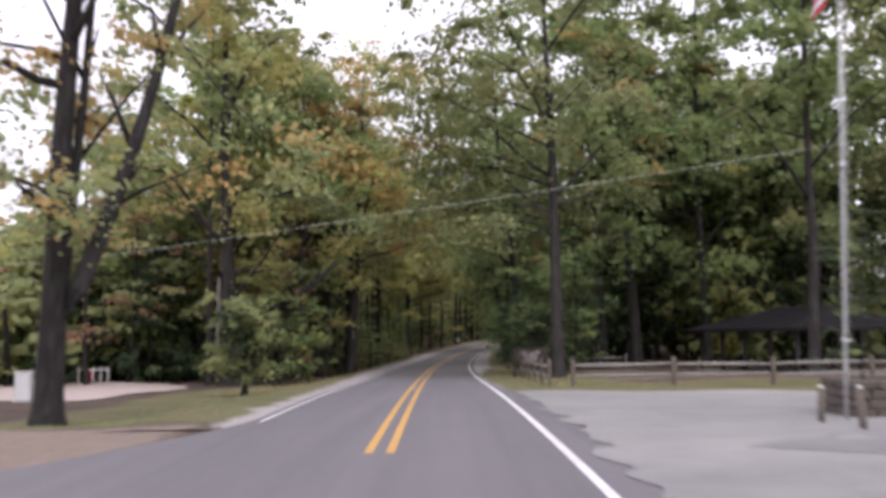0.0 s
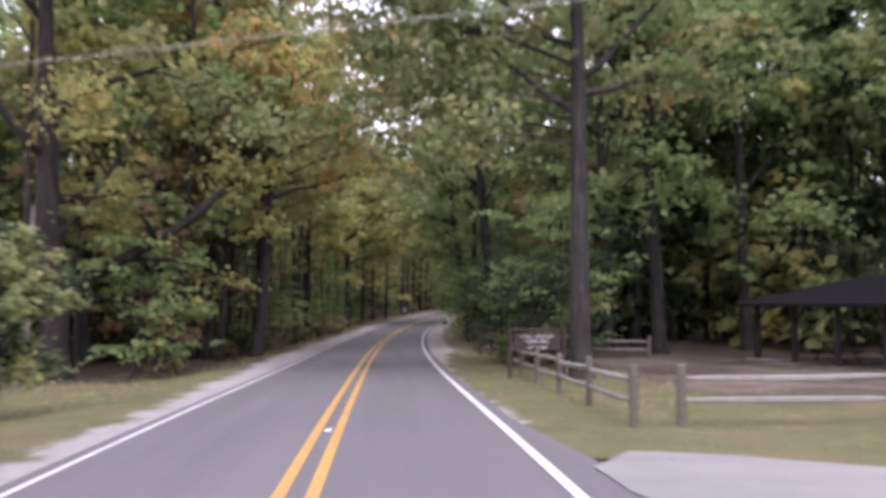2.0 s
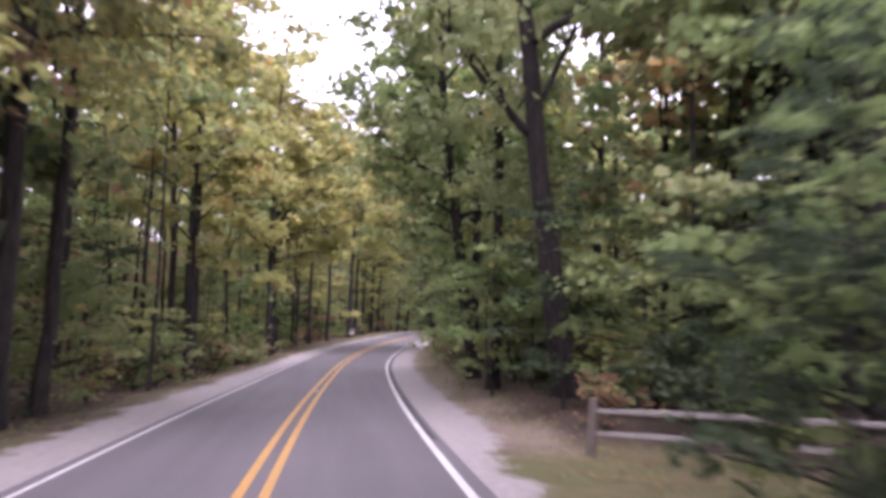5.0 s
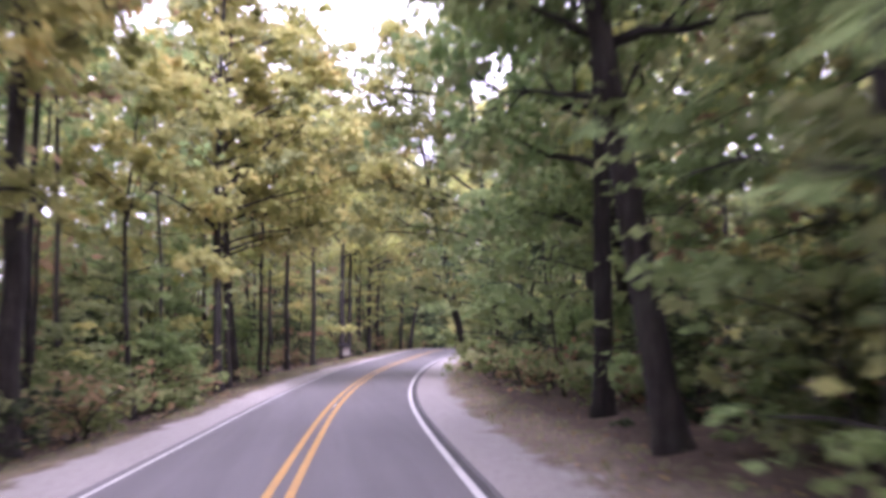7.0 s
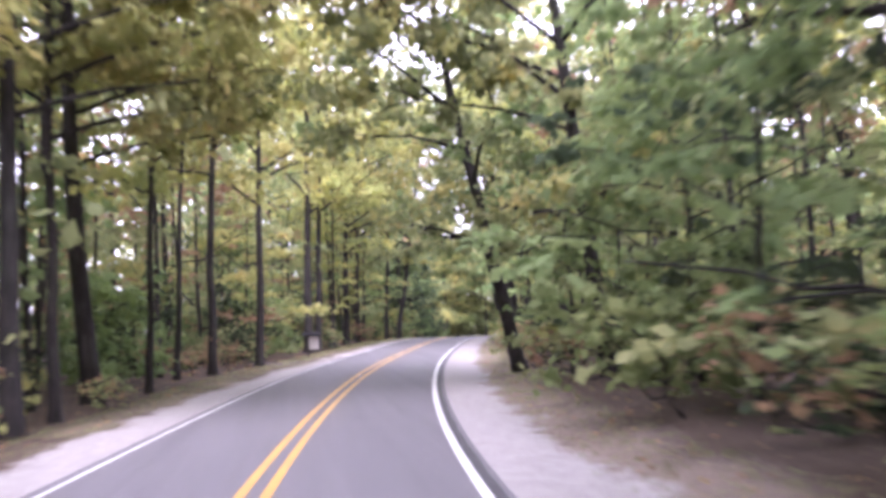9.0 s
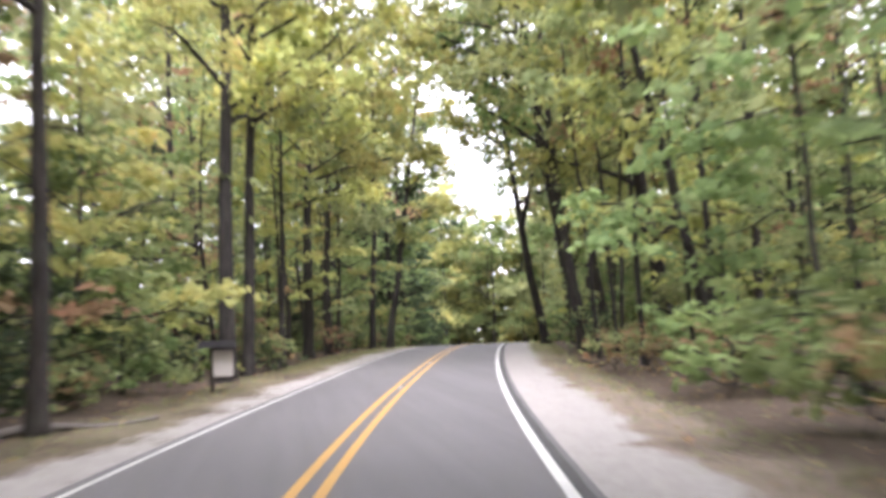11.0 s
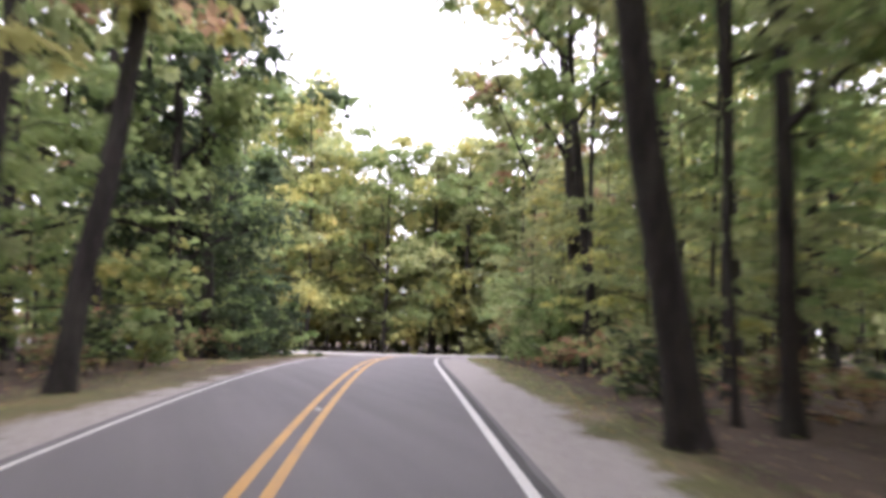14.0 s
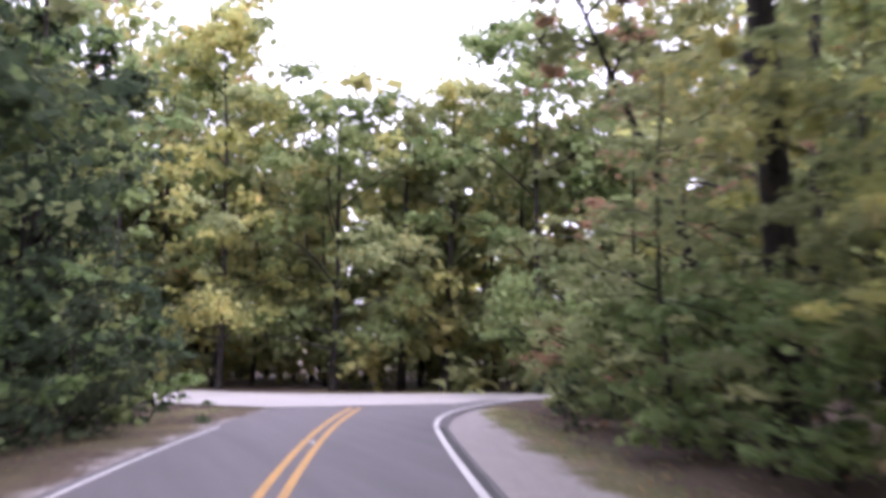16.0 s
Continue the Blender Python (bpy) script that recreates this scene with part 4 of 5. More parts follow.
def open_ground(x, y):
    """Lawn, lots, clearing and roads, where no tree grows."""
    lat = float(lateral(x, y))
    if abs(lat) < 5.2 and y < 226:
        return True
    if x < 0 and y < 49 and x > -34:
        return True
    if x > 0 and y < 58 and x < 36 and y < 62 - 0.1 * x:
        return True
    if 13 < x < 34 and y < 68:
        return True
    side = (x - 27.8) * 0.53 + (y - 225.8) * 0.85
    return y > 195 and abs(side) < 6.2


def low_side(x, y):
    """Behind the gravel lot the wood is low."""
    return y < 110 and x < -12 and x < -0.33 * (y - 4.5)


def scatter(kinds, count, lat_lo, lat_hi, y_lo, y_hi, gap, sizes, name, label, category, group, sides=(-1, 1)):
    made = tries = 0
    while made < count and tries < count * 40:
        tries += 1
        y, lat = rnd.uniform(y_lo, y_hi), rnd.uniform(lat_lo, lat_hi) * rnd.choice(sides)
        x, y = beside(y, lat)
        if open_ground(x, y) or not free(x, y, gap) or (kinds is CANOPY and low_side(x, y)) or (kinds is CANOPY and 134 < y < 180 and lateral(x, y) < 0 and rnd.random() < 0.6):
            continue
        taken.append((x, y))
        planted(name, kinds, rnd.randrange(99), x, y, rnd.uniform(0, 360), rnd.uniform(*sizes), label, category, group)
        made += 1


# thick growth at the edges of the wood: x, y, kind, size
EDGE = [
    (-22.0, 57.0, 3, 1.1), (-18.0, 57.5, 1, 1.2), (-15.5, 59.5, 3, 1.2), (-25.5, 59.5, 1, 1.3), (-13.5, 62.4, 6, 1.2), (-30.0, 57.5, 2, 1.2),
    (-9.6, 55.0, 7, 0.75), (-10.8, 62.4, 7, 0.9), (4.6, 56.0, 4, 0.55), (8.6, 61.5, 4, 0.9), (9.0, 65.5, 0, 0.8),
    (9.8, 69.2, 0, 1.0), (8.9, 76.5, 0, 1), (9.2, 82.4, 2, 1.1), (9.0, 85.5, 3, 0.8), (9.2, 89.8, 0, 1), (9.1, 95.0, 2, 1.1), (7.9, 100.1, 0, 1.1), (8.5, 104.2, 2, 1.15), (8.7, 108.8, 4, 1),
    (8.9, 112.4, 0, 1.1), (9.9, 116.6, 2, 1), (11.2, 122.0, 1, 1), (9.4, 121.2, 2, 0.9), (5.2, 172.0, 6, 1.2), (6.6, 178.0, 3, 1.2), (8.0, 185.0, 2, 1.2), (3.4, 165.0, 3, 1.2), (1.6, 158.5, 6, 1.2), (-1.5, 147.0, 3, 1.2), (9.4, 191.5, 0, 1.2), (12.5, 130.5, 0, 1),
    (-6.2, 98.1, 1, 0.5), (-5.5, 106.3, 2, 0.75), (-6.9, 86.7, 1, 0.5), (-7.6, 79.3, 1, 0.6), (-8.2, 75.6, 6, 0.8),
    (14.4, 208.8, 4, 1.15), (16.0, 212.1, 4, 1.15), (17.5, 215.6, 4, 1), (12.8, 214.4, 4, 1.2), (16.6, 220.5, 4, 0.9), (12.3, 220.1, 4, 1.3), (12.1, 207.7, 4, 1.25),
    (30.1, 204.7, 6, 0.8), (32.6, 210.3, 7, 0.9), (34.6, 213.8, 1, 0.85), (36.9, 218.2, 6, 0.7), (32.1, 202.1, 1, 0.9), (38.1, 214.8, 6, 1.1), (28.9, 196.6, 1, 0.6), (28.7, 202.1, 6, 0.75), (27.7, 198.3, 6, 0.6), (30.3, 198.3, 6, 0.9), (33.6, 204.6, 1, 0.75), (35.4, 208.4, 7, 0.85),
    (21.3, 163.3, 6, 1), (20.6, 155.5, 3, 1), (19.6, 147.2, 1, 1), (24.8, 174.1, 0, 0.8),
    (5.8, 71.0, 4, 0.62), (7.6, 69.4, 0, 0.8), (5.0, 76.5, 0, 0.75), (6.5, 77.8, 1, 0.9), (6.8, 82.0, 0, 0.9),
    (25.6, 187.6, 1, 0.8), (27.6, 190.0, 6, 0.9), (26.0, 181.5, 2, 0.75), (28.3, 183.2, 6, 0.95), (30.8, 188.6, 2, 1.1), (30.0, 194.2, 1, 1), (28.0, 195.4, 3, 0.7), (24.2, 179.6, 1, 0.6), (33.0, 199.5, 3, 1.1),
]
for x, y, k, size in EDGE:
    taken.append((x, y))
    planted("sapling", SAPLING, k, x, y, (x * 71 + y * 37) % 360, size, "young understorey tree with layered %s leaves", "tree", "understorey trees")

THICKET = [
    (20.1, 221.6, 0, 0.8), (18.5, 219.2, 0, 1), (17.1, 222.2, 0, 1.2), (17.8, 215.9, 0, 1), (16.1, 212.5, 0, 1.1), (14.4, 217.2, 0, 1.4), (15.1, 209.0, 0, 1.1), (13.8, 224.5, 0, 1.5), (13.5, 204.3, 0, 1), (15.6, 201.6, 0, 0.8), (16.5, 204.9, 0, 0.9), (17.6, 208.2, 0, 0.95), (18.6, 211.6, 0, 0.9), (11.2, 221.2, 0, 1.5),
    (34.6, 216.6, 1, 0.8), (37.0, 219.6, 1, 0.9), (38.0, 217.5, 1, 1.3), (34.1, 213.3, 1, 1.1), (32.0, 210.3, 2, 1.1), (30.8, 206.7, 1, 1.1), (29.7, 203.2, 1, 1), (28.3, 200.0, 1, 0.95), (27.5, 196.8, 1, 0.8), (39.8, 215.4, 2, 1.5),
    (8.9, 66.5, 1, 0.7), (8.0, 70.6, 1, 0.7), (8.4, 80.2, 1, 0.8), (8.1, 84.2, 2, 0.8), (8.8, 96.0, 1, 0.8), (7.8, 73.4, 3, 0.6), (7.6, 78.2, 0, 0.6), (8.0, 90.2, 0, 0.7), (8.2, 76.0, 0, 0.8), (7.3, 84.1, 2, 0.8), (7.7, 89.4, 0, 0.7), (8.9, 102.0, 1, 0.9), (9.3, 105.6, 0, 0.8), (10.1, 114.0, 0, 0.9), (11.0, 119.4, 2, 0.8),
    (-6.5, 85.1, 2, 0.7), (-5.8, 97.6, 1, 0.7), (-5.6, 106.9, 1, 0.9), (-5.4, 110.1, 1, 0.8), (19.8, 160.0, 2, 1), (18.3, 153.0, 2, 0.9), (23.8, 172.8, 1, 1), (25.2, 175.8, 2, 1),
]
for x, y, k, size in THICKET:
    taken.append((x, y))
    planted("bush", BUSH, k, x, y, (x * 53 + y * 29) % 360, size, "dense leafy bush with %s leaves at the wood's edge", "shrub", "thicket bushes")

for x, y, k, size in ((11.2, 79.0, 4, 1.0), (14.6, 85.0, 0, 1.05), (12.6, 91.5, 7, 1.0), (17.0, 77.5, 1, 1.1), (19.0, 90.0, 4, 1.1), (11.0, 102.5, 5, 0.95), (15.5, 97.5, 0, 1.05), (20.5, 83.0, 0, 1.15), (8.2, 196.5, 3, 1.0), (6.4, 204.0, 1, 1.05), (8.0, 212.0, 3, 1.0), (4.0, 193.0, 1, 1.0)):
    taken.append((x, y))
    planted("tree", CANOPY, k, x, y, (x * 71 + y * 37) % 360, size, "slender woodland tree with %s autumn leaves", "tree", "woodland trees")
for count, lo, y0, y1, sides in ((40, 6.2, 66, 132, (-1,)), (16, 9.5, 66, 132, (1,)), (32, 6.4, 132, 205, (-1, 1))):
    scatter(SLENDER, count, lo, 16, y0, y1, 1.3, (0.8, 1.15), "tree", "thin bare-stemmed woodland tree with %s leaves at its top", "tree", "woodland trees", sides)
scatter(CANOPY, 104, 9.4, 26, 46, 250, 2.9, (0.8, 1.15), "tree", "slender woodland tree with %s autumn leaves", "tree", "woodland trees")
scatter(SAPLING, 52, 6.5, 22, 50, 230, 2.2, (0.8, 1.4), "sapling", "young understorey tree with layered %s leaves", "tree", "understorey trees")
scatter(BUSH, 26, 7.4, 15, 98, 198, 1.6, (0.8, 1.25), "bush", "dense leafy woodland bush with %s leaves", "shrub", "thicket bushes", (-1,))
scatter(BRUSH, 130, 5.6, 9.5, 62, 212, 0.7, (0.7, 1.4), "shrub", "knee-high twiggy woodland shrub with %s leaves", "shrub", "low edge shrubs")
scatter(SHRUB, 50, 5.8, 13, 50, 226, 1.1, (0.6, 1.2), "shrub", "low woodland shrub with %s leaves", "shrub", "woodland shrubs")

scatter(SAPLING, 18, 9, 19, 112, 196, 2.2, (0.9, 1.5), "sapling", "young understorey tree with layered %s leaves", "tree", "understorey trees", (-1,))


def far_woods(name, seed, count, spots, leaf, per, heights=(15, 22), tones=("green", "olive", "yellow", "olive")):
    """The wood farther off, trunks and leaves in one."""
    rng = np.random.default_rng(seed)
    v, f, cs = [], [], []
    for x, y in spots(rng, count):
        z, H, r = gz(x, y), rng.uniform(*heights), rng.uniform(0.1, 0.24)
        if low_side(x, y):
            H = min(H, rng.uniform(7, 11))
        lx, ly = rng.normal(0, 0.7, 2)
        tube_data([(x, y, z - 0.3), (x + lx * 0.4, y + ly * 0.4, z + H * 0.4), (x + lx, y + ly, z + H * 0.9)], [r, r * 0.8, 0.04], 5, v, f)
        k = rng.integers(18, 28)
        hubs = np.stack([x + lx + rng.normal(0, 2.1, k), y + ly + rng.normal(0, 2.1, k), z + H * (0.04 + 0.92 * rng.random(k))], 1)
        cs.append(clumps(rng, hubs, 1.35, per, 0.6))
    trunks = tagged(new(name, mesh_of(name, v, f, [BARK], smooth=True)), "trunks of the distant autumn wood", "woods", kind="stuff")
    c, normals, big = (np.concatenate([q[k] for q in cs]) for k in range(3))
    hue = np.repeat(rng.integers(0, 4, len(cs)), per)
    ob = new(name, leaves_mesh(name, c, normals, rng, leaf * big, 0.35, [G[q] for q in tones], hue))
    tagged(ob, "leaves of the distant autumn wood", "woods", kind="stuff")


def along(lat_lo, lat_hi, y_lo, y_hi):
    def spots(rng, count):
        out = []
        while len(out) < count:
            y, lat = rng.uniform(y_lo, y_hi), rng.uniform(lat_lo, lat_hi) * rng.choice((-1, 1))
            x, yy = beside(y, lat)
            thin = lat < 0 and 132 < y < 182 and rng.random() < 0.75
            if not open_ground(x, yy) and not thin:
                out.append((x, yy))
        return out
    return spots


def end_of_road(rng, count):
    out = []
    for k in range(count):
        a, d = rng.uniform(-34, 46), rng.uniform(12, 30)
        out.append((27.8 + 0.85 * a + 0.53 * d, 225.8 - 0.53 * a + 0.85 * d))
    return out


def backmost(rng, count):
    out = []
    while len(out) < count:
        x, y = rng.uniform(-40, 115), rng.uniform(230, 305)
        if 30 < (x - 27.8) * 0.53 + (y - 225.8) * 0.85 < 60:
            out.append((x, y))
    return out


def behind(rng, count):
    return [(rng.uniform(-60, 60), rng.uniform(-45, -12)) for _ in range(count)]


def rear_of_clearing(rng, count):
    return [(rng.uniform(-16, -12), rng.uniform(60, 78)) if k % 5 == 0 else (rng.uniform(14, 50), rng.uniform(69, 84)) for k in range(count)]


def rear_of_lot(rng, count):
    return [(rng.uniform(-46, -16), rng.uniform(58, 80)) for k in range(count)]


def flanks(rng, count):
    return [(rng.uniform(37, 70), rng.uniform(-10, 60)) for k in range(count)]


def left_understorey(rng, count):
    return [beside(rng.uniform(64, 140), -rng.uniform(13, 27)) for k in range(count)]


def left_flank(rng, count):
    return [(rng.uniform(-80, -46), rng.uniform(-10, 60)) for k in range(count)]


far_woods("far_woods", 11, 200, along(22, 56, 48, 245), 0.85, 380)
far_woods("far_thicket", 17, 170, along(27, 58, 60, 235), 1.1, 110, (2.5, 5.5))
far_woods("far_thicket", 20, 70, left_understorey, 0.5, 260, (4, 9), ("olive", "green", "olive", "rust"))
far_woods("far_woods", 12, 90, end_of_road, 0.72, 980, (15, 19))
far_woods("far_woods", 16, 50, backmost, 1.0, 420, (13, 17))
far_woods("far_woods", 13, 50, behind, 0.9, 220)
far_woods("far_woods", 14, 40, flanks, 1.1, 260, (10, 14))
far_woods("far_woods", 19, 36, left_flank, 1.0, 240, (6, 9))
# dark leaf tones put the deep shade inside these two woods into colour
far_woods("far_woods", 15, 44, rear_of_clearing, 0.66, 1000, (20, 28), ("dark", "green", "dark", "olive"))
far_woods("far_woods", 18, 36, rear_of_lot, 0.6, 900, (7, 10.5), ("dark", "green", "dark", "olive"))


# ---- things by the road ----
def post_and_rail(points, group, rail_from=0):
    """Weathered split-rail fence: an upright at every point, two rails between neighbours."""
    rng = random.Random(len(points) * 13 + int(points[0][1]))
    ob = root("rail_fence", pose(points[0][0], points[0][1], gz(*points[0])), "weathered grey wooden split-rail fence on the grass", "fence", group)
    org = Vector((points[0][0], points[0][1], gz(*points[0])))
    for i, (x, y) in enumerate(points):
        z = gz(x, y) - org.z
        a = math.atan2(points[min(i + 1, len(points) - 1)][1] - points[max(i - 1, 0)][1], points[min(i + 1, len(points) - 1)][0] - points[max(i - 1, 0)][0])
        bm = boxed(-0.075, 0.075, -0.06, 0.06, -0.15, 0.95 + rng.uniform(-0.04, 0.05), 0.018, rng, 0.012)
        bmesh.ops.transform(bm, matrix=pose(x - org.x, y - org.y, z, rng.uniform(-2, 2), rng.uniform(-2, 2), math.degrees(a)), verts=bm.verts)
        part("post", bm, POST_WOOD, ob)
        if i == len(points) - 1:
            continue
        x2, y2 = points[i + 1]
        z2 = gz(x2, y2) - org.z
        for h in (0.4, 0.76):
            v, f = [], []
            p = [Vector((x - org.x, y - org.y, z + h + rng.uniform(-0.03, 0.03))), Vector((x2 - org.x, y2 - org.y, z2 + h + rng.uniform(-0.03, 0.03)))]
            sag = rng.uniform(-0.03, 0.02)
            pts = [p[0] + (p[1] - p[0]) * q + Vector((0, 0, sag * math.sin(q * 3.14))) for q in (0, 0.15, 0.4, 0.65, 0.88, 1.0)]
            tube_data([tuple(q) for q in pts], [0.032, 0.05, 0.058, 0.052, 0.05, 0.03], 5, v, f)
            part_mesh("rail", mesh_of("rail", v, f, [RAIL_WOOD]), ob)
    return ob


post_and_rail([(3.74 + 0.095 * k, 32.9 + 3.68 * k) for k in range(6)], "rail fences")
post_and_rail([(4.62 + 3.58 * k, 33.3 + 0.08 * k) for k in range(9)], "rail fences")
post_and_rail([(4.45, 63.8), (6.7, 61.9), (9.0, 60.6), (11.7, 59.9)], "rail fences")


def lettering(name, text, size, m, parent, material):
    cu = bpy.data.curves.new(name, "FONT")
    cu.body, cu.size, cu.align_x, cu.align_y, cu.extrude = text, size, "CENTER", "CENTER", 0.004
    cu.space_character, cu.offset = 1.12, 0.0
    tmp = bpy.data.objects.new(name, cu)
    me = bpy.data.meshes.new_from_object(tmp)
    bpy.data.objects.remove(tmp)
    me.materials.clear()
    me.materials.append(material)
    ob = new(name, me)
    ob.parent = parent
    ob.matrix_local = m
    return ob


def park_sign(x, y, turn):
    ob = root("road_sign", pose(x, y, gz(x, y), 0, 0, turn), "brown wooden park sign with white lettering behind the fence", "sign")
    board = part("board", boxed(-0.69, 0.69, -0.025, 0.025, 0.85, 1.34, 0.01), BROWN_BOARD, ob)
    part("crossbeam", boxed(-0.88, 0.88, -0.05, 0.05, 1.4, 1.48, 0.012), BROWN_BOARD, ob)
    for s in (-0.79, 0.79):
        part("post", boxed(s - 0.05, s + 0.05, -0.05, 0.05, -0.2, 1.4, 0.01), BROWN_BOARD, ob)
    for text, x, z in (("SCENIC", -0.33, 1.25), ("OVERLOOK", 0.21, 1.25), ("PLANETARIUM", 0.0, 1.1), ("NO", -0.21, 0.93), ("OUTLET", 0.12, 0.93)):
        lettering("lettering", text, 0.122, pose(x, -0.03, z, 90, 0, 0) @ Matrix.Diagonal((0.76, 1, 1, 1)), board, LETTER)
    return ob


park_sign(4.28, 45.6, -3)


def flagpole(x, y):
    ob = root("flagpole", pose(x, y, gz(x, y), 0, 1.8, 0), "tall silver metal flagpole beside the planter", "flagpole")
    part_mesh("pole", tube("pole", [(0, 0, 0), (0, 0, 1.0), (0, 0, 4.7), (0, 0, 4.75), (0, 0, 9.9)], [0.034, 0.034, 0.029, 0.024, 0.018], POLE_METAL, 12), ob)
    part_mesh("collar", tube("collar", [(0, 0, 4.66), (0, 0, 4.82)], 0.046, POLE_METAL, 12), ob)
    part_mesh("cleat", tube("cleat", [(-0.1, -0.07, 1.5), (0.0, -0.075, 1.48), (0.1, -0.07, 1.5)], [0.012, 0.03, 0.012], WHITE_METAL, 6), ob)
    bm = bmesh.new()
    bmesh.ops.create_uvsphere(bm, u_segments=12, v_segments=8, radius=0.07, matrix=Matrix.Translation((0, 0, 9.95)))
    part("finial", bm, POLE_METAL, ob)
    part_mesh("halyard", tube("halyard", [(0.06, -0.02, 9.8), (0.075, -0.02, 5), (0.07, -0.03, 1.5)], 0.006, WHITE_CLOTH, 4), ob)
    # limp flag: gathered folds with red and white stripes and a navy canton
    flag = tagged(new("flag"), "limp striped flag with a navy canton")
    flag.parent = ob
    U, V = 26, 26
    for name, mat, wanted in (("red_stripe", RED_CLOTH, 0), ("white_stripe", WHITE_CLOTH, 1), ("canton", BLUE_CLOTH, 2)):
        verts, faces, seen = [], [], {}
        for i in range(U):
            for j in range(V):
                canton = i < 10 and j >= 12
                band = 2 if canton else (j * 13 // V) % 2
                if band != wanted:
                    continue
                quad = []
                for a, b in ((i, j), (i + 1, j), (i + 1, j + 1), (i, j + 1)):
                    if (a, b) not in seen:
                        u, w = a / U, b / V
                        seen[(a, b)] = len(verts)
                        hang = 0.9 * u * (1 - 0.25 * w)
                        verts.append((-0.03 - 0.42 * u ** 0.7 - 0.04 * math.sin(9 * u + 3 * w), 0.13 * math.sin(15 * u + 2 * w) * (0.3 + u), 8.2 + 1.2 * w - hang * 0.75 + 0.05 * math.sin(8 * w)))
                    quad.append(seen[(a, b)])
                faces.append(quad)
        part_mesh(name, mesh_of(name, verts, faces, [mat], smooth=True), flag)
    return ob


flagpole(7.38, 17.25)


def planter(x, y):
    ob = root("planter", pose(x, y, gz(x, y), 0, 0, -4), "raised stone planter bed filled with soil at the parking area", "planter")
    rng = random.Random(5)
    for k in range(4):
        for s, (ax, bx, ay, by) in enumerate(((0, 3.4, 0, 0.28), (0, 3.4, 1.6, 1.88), (0, 0.28, 0.285, 1.595), (3.12, 3.4, 0.285, 1.595))):
            long_x = s < 2
            c, end = (ax, bx) if long_x else (ay, by)
            c0 = c
            while c < end - 0.05:
                d = min(end - c, rng.uniform(0.25, 0.5))
                if end - c - d < 0.15:
                    d = end - c
                z0, z1 = 0.185 * k - (0.05 if k == 0 else 0), 0.185 * (k + 1) - 0.012
                p = rng.uniform(0, 0.03)
                args = (c + 0.006, c + d - 0.006, ay - p, by + p) if long_x else (ax - p, bx + p, c + 0.006, c + d - 0.006)
                part("stone", boxed(*args, z0, z1, 0.025, rng, 0.012), STONE, ob)
                c += d
    bm = boxed(0.27, 3.13, 0.27, 1.61, 0.0, 0.68, 0.0)
    part("soil", bm, SOIL, ob, "earth and dry grass")
    return ob


planter(7.7, 17.6)
small = planted("planter_tree", SAPLING, 4, 8.25, 18.5, 40, 0.34, "small bushy tree growing in the stone planter", "tree", "")
small.location.z += 0.66


def bollard(x, y, h, tilt):
    ob = root("bollard", pose(x, y, gz(x, y), 0, tilt, 0), "short round wooden bollard with a pale worn top", "bollard", "wooden bollards")
    part_mesh("post", tube("post", [(0, 0, -0.1), (0, 0, 0.3), (0, 0, h)], [0.062, 0.06, 0.056], POST_WOOD, 12), ob)
    part_mesh("cap", tube("cap", [(0, 0, h), (0, 0, h + 0.03)], [0.057, 0.045], LETTER, 12), ob, "pale painted cap")


bollard(6.82, 17.0, 0.66, 1.5)
bollard(6.95, 15.6, 0.72, -3)


